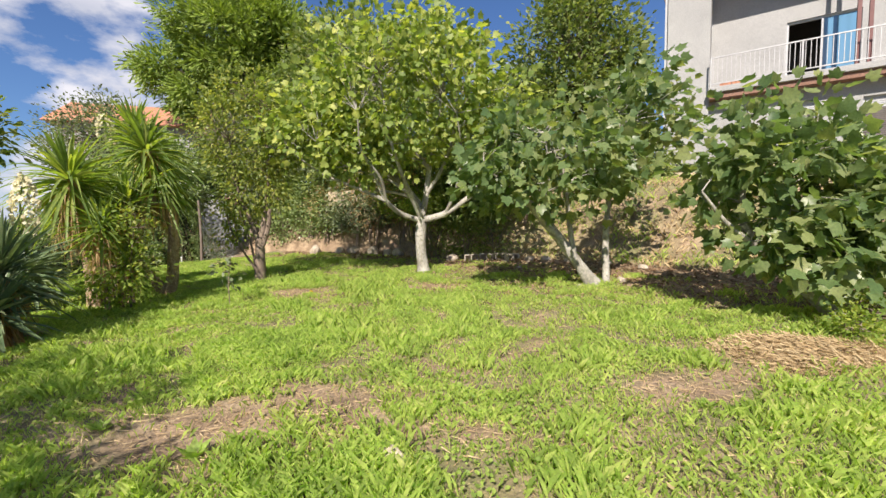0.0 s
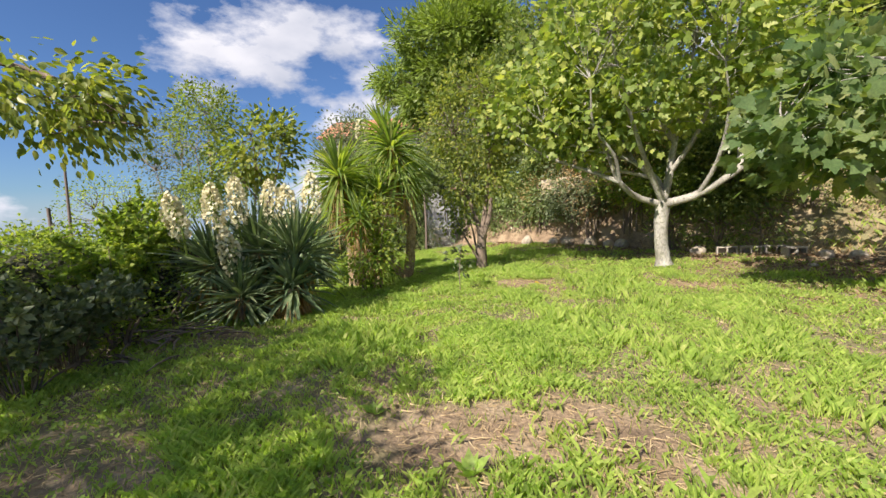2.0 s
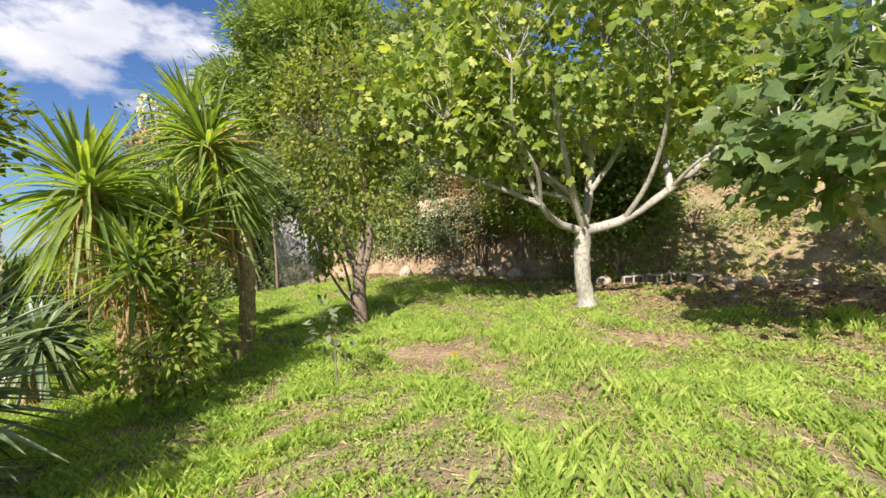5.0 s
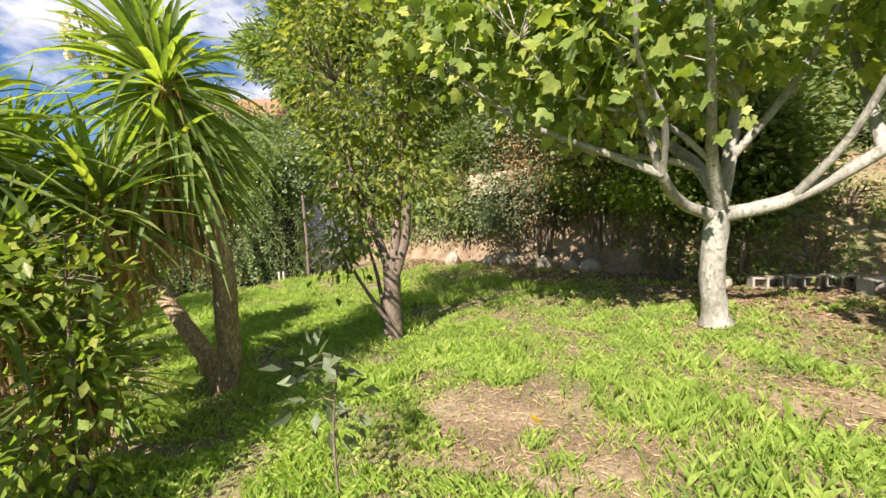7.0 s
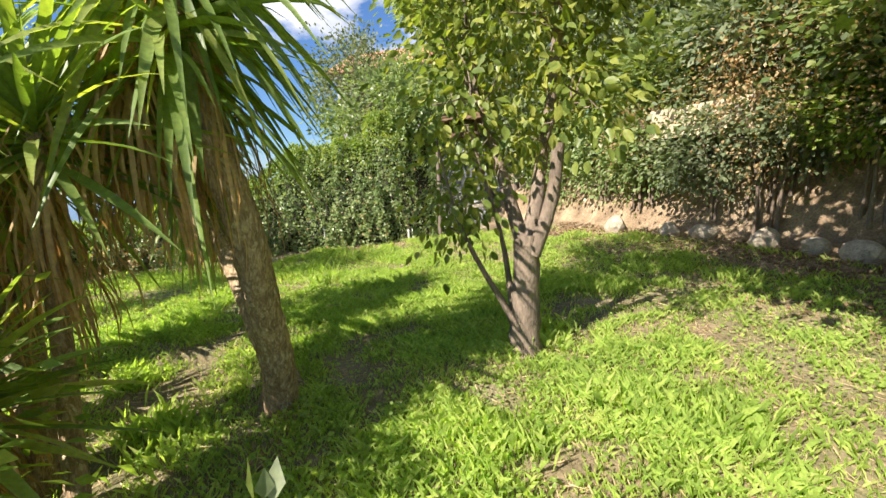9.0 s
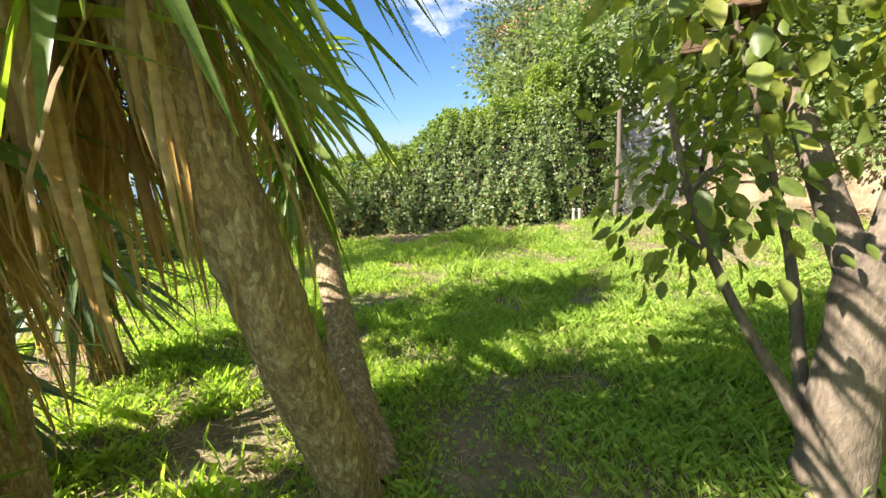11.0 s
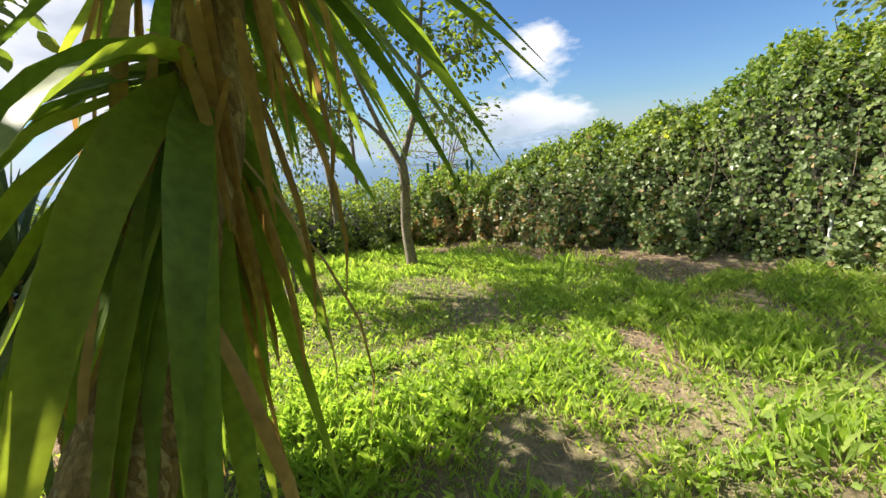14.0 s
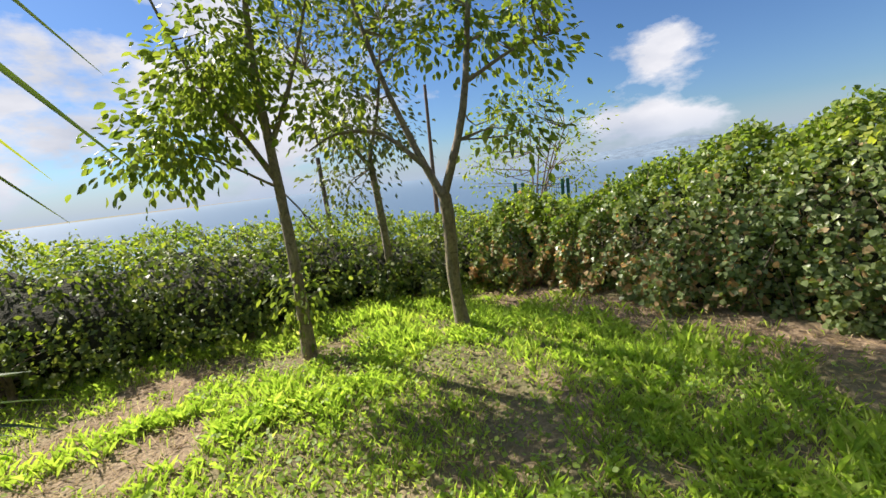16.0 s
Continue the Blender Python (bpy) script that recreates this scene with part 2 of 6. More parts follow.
def flaky_bark(name, stops, scale, rise):
    """Corky bark: upright flakes, each its own tone, with dark cracks between."""
    m, nodes, links, bsdf = material(name)
    warp = noise_node(nodes, links, 9.0, 4.0)
    c = nodes.new("ShaderNodeTexCoord")
    mp = nodes.new("ShaderNodeMapping")
    mp.inputs["Scale"].default_value = (1, 1, rise)
    links.new(mix_colour(nodes, links, 0.09, c.outputs["Object"], warp.outputs["Color"], "ADD"), mp.inputs["Vector"])
    cells = nodes.new("ShaderNodeTexVoronoi")
    cells.inputs["Scale"].default_value = scale
    links.new(mp.outputs["Vector"], cells.inputs["Vector"])
    crack = nodes.new("ShaderNodeTexVoronoi")
    crack.feature = "DISTANCE_TO_EDGE"
    crack.inputs["Scale"].default_value = scale
    links.new(mp.outputs["Vector"], crack.inputs["Vector"])
    one = nodes.new("ShaderNodeSeparateColor")
    links.new(cells.outputs["Color"], one.inputs["Color"])
    r = ramp(nodes, stops)
    links.new(one.outputs["Red"], r.inputs["Fac"])
    gap = ramp(nodes, ((0.02, (0.5, 0.46, 0.42)), (0.14, (1, 1, 1))))
    links.new(crack.outputs["Distance"], gap.inputs["Fac"])
    grain = noise_node(nodes, links, 90.0, 4.0, 0.7, (1, 1, 0.4))
    gr = ramp(nodes, ((0.3, (0.6, 0.6, 0.6)), (0.7, (1.3, 1.28, 1.22))))
    links.new(grain.outputs["Fac"], gr.inputs["Fac"])
    col = mix_colour(nodes, links, 0.22, r.outputs["Color"], gap.outputs["Color"], "MULTIPLY")
    fibre = noise_node(nodes, links, 34.0, 6.0, 0.7, (1, 1, 0.12))
    fr = ramp(nodes, ((0.32, (0.55, 0.52, 0.48)), (0.68, (1.3, 1.27, 1.2))))
    links.new(fibre.outputs["Fac"], fr.inputs["Fac"])
    col = mix_colour(nodes, links, 0.85, col, fr.outputs["Color"], "MULTIPLY")
    links.new(mix_colour(nodes, links, 1.0, col, gr.outputs["Color"], "MULTIPLY"), bsdf.inputs["Base Color"])
    bsdf.inputs["Roughness"].default_value = 0.9
    high = mix_colour(nodes, links, 0.8, gap.outputs["Color"], mix_colour(nodes, links, 0.5, fibre.outputs["Color"], grain.outputs["Color"]))
    bump(nodes, links, bsdf, high, 0.9, 0.012)
    return m


M_BARK_YUCCA = flaky_bark("yucca_bark", ((0.1, (0.27, 0.19, 0.12)), (0.5, (0.36, 0.265, 0.17)), (0.85, (0.43, 0.335, 0.23)), (0.97, (0.52, 0.44, 0.33))), 80.0, 0.32)
M_TWIG = rough_mat("twig_bark", ((0.3, (0.10, 0.075, 0.055)), (0.7, (0.24, 0.19, 0.14))), 8.0, 0.9, 50.0, 0.004)
M_VINE = rough_mat("ivy_stem", ((0.3, (0.13, 0.095, 0.065)), (0.7, (0.26, 0.20, 0.15))), 8.0, 0.9, 50.0, 0.003)
# near-black: the shade deep inside a hedge put into the colour
M_CORE = rough_mat("hedge_shade", ((0.3, (0.018, 0.022, 0.010)), (0.7, (0.045, 0.045, 0.022))), 4.0, 0.95, 20.0, 0.05)
M_STONE = rough_mat("field_stone", ((0.3, (0.30, 0.25, 0.19)), (0.6, (0.45, 0.39, 0.31)), (0.8, (0.55, 0.50, 0.42))), 6.0, 0.9, 40.0, 0.01)
M_BLOCK = rough_mat("concrete_block", ((0.3, (0.30, 0.27, 0.23)), (0.7, (0.44, 0.40, 0.34))), 5.0, 0.92, 60.0, 0.006)
M_WALL = rough_mat("white_render", ((0.3, (0.28, 0.285, 0.285)), (0.7, (0.35, 0.355, 0.355))), 0.8, 0.9, 60.0, 0.003)
M_WALL_DIM = rough_mat("beige_plinth", ((0.3, (0.42, 0.34, 0.24)), (0.7, (0.55, 0.46, 0.34))), 1.2, 0.9, 40.0, 0.004)
M_TILE = rough_mat("terracotta", ((0.3, (0.34, 0.14, 0.08)), (0.7, (0.50, 0.24, 0.14))), 3.0, 0.8, 30.0, 0.006)
M_SOFFIT = rough_mat("brown_soffit_paint", ((0.3, (0.17, 0.09, 0.06)), (0.7, (0.25, 0.14, 0.10))), 3.0, 0.8, 30.0, 0.004)
M_STEEL = plain_mat("painted_steel", (0.36, 0.36, 0.36), 0.45, 0.4)
M_FRAME = plain_mat("grey_frame", (0.40, 0.41, 0.42), 0.5)
M_WOOD = plain_mat("red_wood_post", (0.13, 0.045, 0.04), 0.6)
M_DARK = plain_mat("dim_interior", (0.06, 0.055, 0.05), 0.8)
M_SHUTTER = plain_mat("dark_shutter", (0.10, 0.085, 0.075), 0.6)
M_PVC = plain_mat("white_pipe", (0.55, 0.55, 0.53), 0.5)
M_GALV = plain_mat("galvanised_wire", (0.55, 0.55, 0.53), 0.4, 0.6)
M_GREEN = plain_mat("green_paint", (0.02, 0.13, 0.09), 0.45)
M_RUST = plain_mat("weathered_post", (0.15, 0.115, 0.095), 0.8)
M_GLASS, _n, _l, _b = material("window_glass")
_b.inputs["Base Color"].default_value = (0.10, 0.22, 0.34, 1)
_b.inputs["Roughness"].default_value, _b.inputs["Specular IOR Level"].default_value = 0.04, 0.9


# ---- the lie of the land ----
FOOT = np.array([(-9.6, 17.6), (-6.6, 16.6), (-4.8, 15.5), (-2.4, 14.3), (-0.6, 12.8), (0.8, 12.0), (2.6, 11.4), (4.2, 10.0), (6.2, 7.6), (8.6, 4.0), (11.0, -2.0)])
GARDEN = np.array([(-7.2, 2.6), (-8.3, 4.3), (-9.5, 5.3), (-10.9, 6.6), (-11.7, 7.9), (-10.8, 9.6), (-9.7, 11.4), (-8.7, 13.1), (-8.2, 14.6), (-6.3, 16.2), (-4.8, 15.1),
                   (-2.4, 13.9), (-0.6, 12.4), (1.0, 11.5), (2.6, 10.6), (4.6, 8.0), (7.0, 4.6), (8.5, -3.0), (-6.5, -3.0)])
# bare places: x, y, half width, half depth, turn
BARE = ((-2.2, 7.4, 0.8, 0.45, 0.2), (-0.2, 8.3, 0.9, 0.5, 0.1), (-1.15, 3.05, 1.1, 0.55, 0.35), (-0.6, 3.35, 0.7, 0.3, 0.0), (0.15, 2.85, 0.6, 0.22, -0.2), (-2.6, 7.9, 0.55, 0.7, 0.5),
        (-11.0, 9.1, 0.6, 1.5, -0.5), (-10.0, 10.8, 0.5, 1.3, -0.5), (-8.9, 12.7, 0.5, 0.9, -0.5), (-8.6, 6.05, 0.9, 0.33, -0.2), (-7.9, 6.6, 0.9, 0.4, -0.4),
        (3.5, 4.1, 0.9, 0.7, 0.0), (2.1, 3.5, 0.7, 0.35, 0.4), (-6.4, 9.9, 0.3, 0.16, 0.2), (-5.3, 15.0, 1.1, 0.7, 0.4),
        (2.9, 9.6, 2.6, 1.15, -0.5), (0.4, 11.3, 1.6, 0.6, -0.35), (-2.2, 13.2, 1.9, 0.55, -0.55), (4.5, 7.2, 1.5, 1.0, -0.8), (-8.1, 9.9, 0.35, 0.18, 0.3))


def near_line(x, y, line):
    """Distance to a bent line, and on which side (positive: to its left)."""
    best = np.full(x.shape, 1e9)
    side = np.ones(x.shape)
    for (ax, ay), (bx, by) in zip(line[:-1], line[1:]):
        dx, dy = bx - ax, by - ay
        t = np.clip(((x - ax) * dx + (y - ay) * dy) / (dx * dx + dy * dy), 0, 1)
        px, py = x - ax - t * dx, y - ay - t * dy
        d = np.hypot(px, py)
        s = np.where(dx * (y - ay) - dy * (x - ax) > 0, 1.0, -1.0)
        side = np.where(d < best - 1e-9, s, side)
        best = np.minimum(best, d)
    return best, side


def wave(x, y, size, seed=0.0):
    return (np.sin(x / size * 2.1 + 1.3 + seed) * np.cos(y / size * 1.7 + 0.6 * seed) + 0.6 * np.sin((x + y) / size * 3.7 + seed * 2.1) + 0.5 * np.cos((x - 1.4 * y) / size * 5.3 + seed)) / 2.1


def land(x, y):
    x, y = np.asarray(x, float), np.asarray(y, float)
    d, s = near_line(x, y, FOOT)
    d = np.where(s > 0, d, -d)
    cutting = 1 / (1 + np.exp((x - 0.6) * 2.2))
    width = 0.75 * cutting + 3.6 * (1 - cutting)
    t = np.clip(d / width, 0, 1)
    z = (1.45 * cutting + 2.1 * (1 - cutting)) * t * t * (3 - 2 * t) + 0.16 * np.clip(1 + d / 3.0, 0, 1) * (x > -7) + 0.10 * np.clip(d - width, 0, 60)
    z = z * (1 / (1 + np.exp(-(x + 8.2) * 1.5)))
    z += 0.035 * wave(x, y, 1.3) * np.clip(1 - np.hypot(x + 3, y - 7) / 40, 0, 1)
    u = np.maximum(-0.86 * x - 0.5 * y - 9.5, 0)
    fall = 0.22 * u * np.clip(u / 6, 0, 1)
    return np.where(z - fall < -70, -70, z - fall)


def land_at(x, y):
    return float(land(np.array([x]), np.array([y]))[0])


def inside(x, y, poly):
    r = np.zeros(x.shape, bool)
    n = len(poly)
    for i in range(n):
        (ax, ay), (bx, by) = poly[i], poly[(i + 1) % n]
        hit = ((ay > y) != (by > y)) & (x < (bx - ax) * (y - ay) / (by - ay + 1e-12) + ax)
        r ^= hit
    return r


def stir(x, y):
    """Bends the plan so that patches do not fall in rows."""
    return (x + 0.7 * np.sin(y * 0.83 + 1.1 * np.sin(x * 0.61)) + 0.35 * np.sin(y * 2.3 + x * 1.1 + np.sin(x * 2.9)) + 0.12 * np.sin(y * 6.1 - x * 4.3),
            y + 0.7 * np.sin(x * 0.71 + 1.3 * np.sin(y * 0.53)) + 0.35 * np.sin(x * 2.6 - y * 1.3 + np.sin(y * 3.1)) + 0.12 * np.sin(x * 5.7 + y * 4.9))


def bareness(x, y):
    b = np.zeros(x.shape)
    for cx, cy, a, c, turn in BARE:
        co, si = math.cos(turn), math.sin(turn)
        dx, dy = x - cx, y - cy
        q = ((dx * co + dy * si) / a) ** 2 + ((dy * co - dx * si) / c) ** 2
        b = np.maximum(b, np.clip(1.25 - q + 0.7 * wave(x, y, 0.42, 2.0) + 0.5 * wave(x, y, 0.15, 5.0), 0, 1))
    sx, sy = stir(x, y)
    thin = np.clip(1.1 * wave(sx, sy, 0.95, 7.0) + 0.7 * wave(sx, sy, 0.27, 1.0) - 0.52, 0, 0.85)
    # the damp hollow under the yuccas stays green
    return np.maximum(b, thin * np.clip(np.hypot(x + 5.3, y - 9.7) / 1.3 - 0.3, 0, 1))


# ---- mesh helpers ----
def mesh_from(name, verts, faces_flat, per_face, mat):
    me = bpy.data.meshes.new(name)
    verts = np.ascontiguousarray(verts, np.float32)
    faces_flat = np.ascontiguousarray(faces_flat, np.int32)
    nf = len(faces_flat) // per_face
    me.vertices.add(len(verts))
    me.vertices.foreach_set("co", verts.ravel())
    me.loops.add(len(faces_flat))
    me.loops.foreach_set("vertex_index", faces_flat.ravel())
    me.polygons.add(nf)
    me.polygons.foreach_set("loop_start", np.arange(nf, dtype=np.int32) * per_face)
    me.polygons.foreach_set("use_smooth", np.ones(nf, bool))
    me.update(calc_edges=True)
    me.materials.append(mat)
    return me


def thing(name, place, label, category, group="", kind=""):
    ob = new(name)
    ob.empty_display_size = 0.1
    ob.location = place
    return tagged(ob, label, category, group, kind)


def attach(name, me, parent, label=""):
    ob = new(name, me)
    if parent is not None:
        ob.parent = parent
        base = parent.location if parent.parent is None else parent.location + parent.parent.location
        ob.location = -Vector(base)
    if label:
        ob["label"] = label
    if name in ("twigwork", "stemwork", "dead_skirt", "vinework", "crown", "foliage", "leaf_head", "shoots", "shoot_leaves", "blossom", "leaves", "wire_mesh", "brushwood"):
        ob["kind"] = "stuff"
    return ob


def part(name, bm, mat, parent, label=""):
    me = bpy.data.meshes.new(name)
    bm.to_mesh(me)
    bm.free()
    me.materials.append(mat)
    return attach(name, me, parent, label)


def unit(v):
    return v / np.maximum(np.linalg.norm(v, axis=-1, keepdims=True), 1e-9)


OVAL = (np.array([(0, 0, 0), (-0.27, 0.42, 0.05), (0, 0.45, -0.05), (0.27, 0.42, 0.05), (0, 1, -0.08)], float), np.array([(0, 2, 1), (0, 3, 2), (1, 2, 4), (2, 3, 4)]))
ROUND = (np.array([(0, 0, 0), (-0.19, 0.16, 0.03), (-0.29, 0.45, 0.06), (-0.19, 0.76, 0.02), (0, 1, -0.1), (0.19, 0.76, 0.02), (0.29, 0.45, 0.06), (0.19, 0.16, 0.03), (0, 0.48, -0.05)], float),
         np.array([(8, (i + 1) % 8, i) for i in range(8)]))
RHOMB = (np.array([(0, 0, 0), (-0.3, 0.5, 0.06), (0.3, 0.5, 0.06), (0, 1, -0.05)], float), np.array([(0, 2, 1), (1, 2, 3)]))
NEEDLE = (np.array([(-0.035, 0, 0), (0.035, 0, 0), (0.09, 1, 0.1), (-0.1, 0.9, -0.05)], float), np.array([(0, 1, 2), (0, 2, 3)]))
_a = [(0, 0.02), (-0.25, -0.08), (-0.52, 0.16), (-0.42, 0.33), (-0.55, 0.64), (-0.29, 0.58), (0, 1.0), (0.29, 0.58), (0.55, 0.64), (0.42, 0.33), (0.52, 0.16), (0.25, -0.08)]
LOBED = (np.array([(0, 0.32, -0.06)] + [(x, y, 0.10 * abs(x) - 0.12 * max(y - 0.5, 0)) for x, y in _a]), np.array([(0, 1 + (i + 1) % 12, 1 + i) for i in range(12)]))
HEART = (np.array([(0, 0, 0), (-0.46, 0.12, 0.05), (-0.36, 0.58, 0.03), (0, 1, -0.1), (0.36, 0.58, 0.03), (0.46, 0.12, 0.05)], float), np.array([(0, 2, 1), (0, 3, 2), (0, 4, 3), (0, 5, 4)]))
_c = [(0.0, 0.0), (-0.32, 0.25), (-0.45, 0.62), (-0.16, 0.80), (0.0, 0.98), (0.16, 0.80), (0.45, 0.62), (0.32, 0.25)]
CLOVER = (np.array([(x, y, 0.12 * abs(x)) for x, y in _c]), np.array([(0, 2, 1), (0, 3, 2), (0, 4, 3), (0, 5, 4), (0, 6, 5), (0, 7, 6)]))


def leaves(name, place, way, size, shape, mat, up=0.7, face=None):
    """One mesh of many leaves: each starts at a place and points along a way."""
    t, f = shape
    n = len(place)
    way = unit(way)
    hint = unit(rng.normal(size=(n, 3)) * (1 - up) + np.array((0, 0, up)))
    if face is not None:
        hint = unit(unit(face) + rng.normal(size=(n, 3)) * (1 - up))
    x = unit(np.cross(way, hint) + 1e-6)
    z = np.cross(x, way)
    size = np.broadcast_to(size, (n,))
    v = place[:, None] + size[:, None, None] * (t[None, :, 0:1] * x[:, None] + t[None, :, 1:2] * way[:, None] + t[None, :, 2:3] * z[:, None])
    idx = (f[None] + (np.arange(n) * len(t))[:, None, None]).ravel()
    return mesh_from(name, v.reshape(-1, 3), idx, 3, mat)


def bend(points, n):
    """A smooth line of n places through the points."""
    p = np.array(points, float)
    q = np.vstack((2 * p[0] - p[1], p, 2 * p[-1] - p[-2]))
    out = []
    for s in np.linspace(0, len(p) - 1 - 1e-6, n):
        i, u = int(s), s - int(s)
        a, b, c, d = q[i], q[i + 1], q[i + 2], q[i + 3]
        out.append(0.5 * (2 * b + (c - a) * u + (2 * a - 5 * b + 4 * c - d) * u * u + (3 * b - a - 3 * c + d) * u ** 3))
    return np.array(out)


def tubes(name, lines, mat, sides=8, rough=0.0):
    """One mesh of tapered tubes; a line is its places and its radius at each."""
    V, F, base = [], [], 0
    for pts, rad in lines:
        n = len(pts)
        tan = unit(np.gradient(pts, axis=0))
        ref = np.array((0.3, 0.9, 0.2)) if abs(tan[0][2]) > 0.8 else np.array((0, 0, 1.0))
        a = unit(np.cross(tan, ref))
        b = np.cross(tan, a)
        ang = np.arange(sides) / sides * 2 * np.pi
        r = np.asarray(rad)[:, None] * (1 + rough * rng.normal(size=(n, sides)))
        ring = pts[:, None] + r[:, :, None] * (np.cos(ang)[None, :, None] * a[:, None] + np.sin(ang)[None, :, None] * b[:, None])
        V.append(ring.reshape(-1, 3))
        i, j = np.meshgrid(np.arange(n - 1), np.arange(sides), indexing="ij")
        k = (j + 1) % sides
        F.append((base + np.stack((i * sides + j, i * sides + k, (i + 1) * sides + k, (i + 1) * sides + j), -1)).reshape(-1, 4))
        base += n * sides
    return mesh_from(name, np.vstack(V), np.vstack(F).ravel(), 4, mat)


def line(points, r0, r1, n=10, power=1.0):
    return bend(points, n), r0 + (r1 - r0) * np.linspace(0, 1, n) ** power


def clumps(centre, radius, n, hollow=0.55, flat=1.0):
    """Places of leaf clumps in a rounded crown, most of them near its outside."""
    d = unit(rng.normal(size=(n, 3)))
    r = hollow + (1 - hollow) * rng.random(n) ** 0.6
    r = r * (1 + 0.14 * wave(d[:, 0] * 3, d[:, 1] * 3 + d[:, 2] * 2, 1.0, centre[0]))
    return np.array(centre) + d * r[:, None] * np.array(radius)


def foliage(name, centres, per, spread, size, shape, mat, up=0.55, droop=0.25, outward=None):
    n = len(centres) * per
    c = np.repeat(centres, per, axis=0)
    p = c + rng.normal(size=(n, 3)) * np.asarray(spread)
    mid = centres.mean(0) if outward is None else np.asarray(outward)
    way = unit(p - c) * 0.9 + unit(p - mid) * 0.6 + rng.normal(size=(n, 3)) * 0.35
    way[:, 2] -= droop
    return leaves(name, p, way, size * (0.65 + 0.7 * rng.random(n)), shape, mat, up)


def twig_lines(centres, limbs, r=0.014):
    pts = np.vstack([l[0] for l in limbs])
    out = []
    for c in centres:
        d = np.linalg.norm(pts - c, axis=1) + 2.0 * np.maximum(pts[:, 2] - c[2], 0)
        s = pts[np.argmin(d)]
        m = (s + c) / 2 + rng.normal(size=3) * 0.12 * np.linalg.norm(c - s)
        out.append(line((s, m, c), r, r * 0.3, 5))
    return out


def tree(name, base, label, category, trunk, limbs, crowns, bark, leaf, shape, size, per, spread, twig=0.014, droop=0.25, group="", twigs=True, up=0.55):
    """trunk and limbs: (points, first radius, last radius); crowns: (centre, radii, number of clumps)."""
    ob = thing(name, base, label, category, group)
    tl = line(*trunk, 14, 0.8)
    flare = np.ones(14)
    flare[:3] = (1.35, 1.12, 1.03)
    attach("trunk", tubes("trunk", [(tl[0], tl[1] * flare)], bark, 14, 0.05), ob)
    limb_lines = [line(*l, 10) for l in limbs]
    for l in limb_lines:
        attach("limb", tubes("limb", [l], bark, 9, 0.04), ob)
    c = np.vstack([clumps(*k) for k in crowns])
    if twigs:
        attach("twigwork", tubes("twigwork", twig_lines(c, limb_lines or [tl], twig), bark, 5), ob)
    attach("crown", foliage("crown", c, per, spread, size, shape, leaf, up, droop), ob)
    return ob


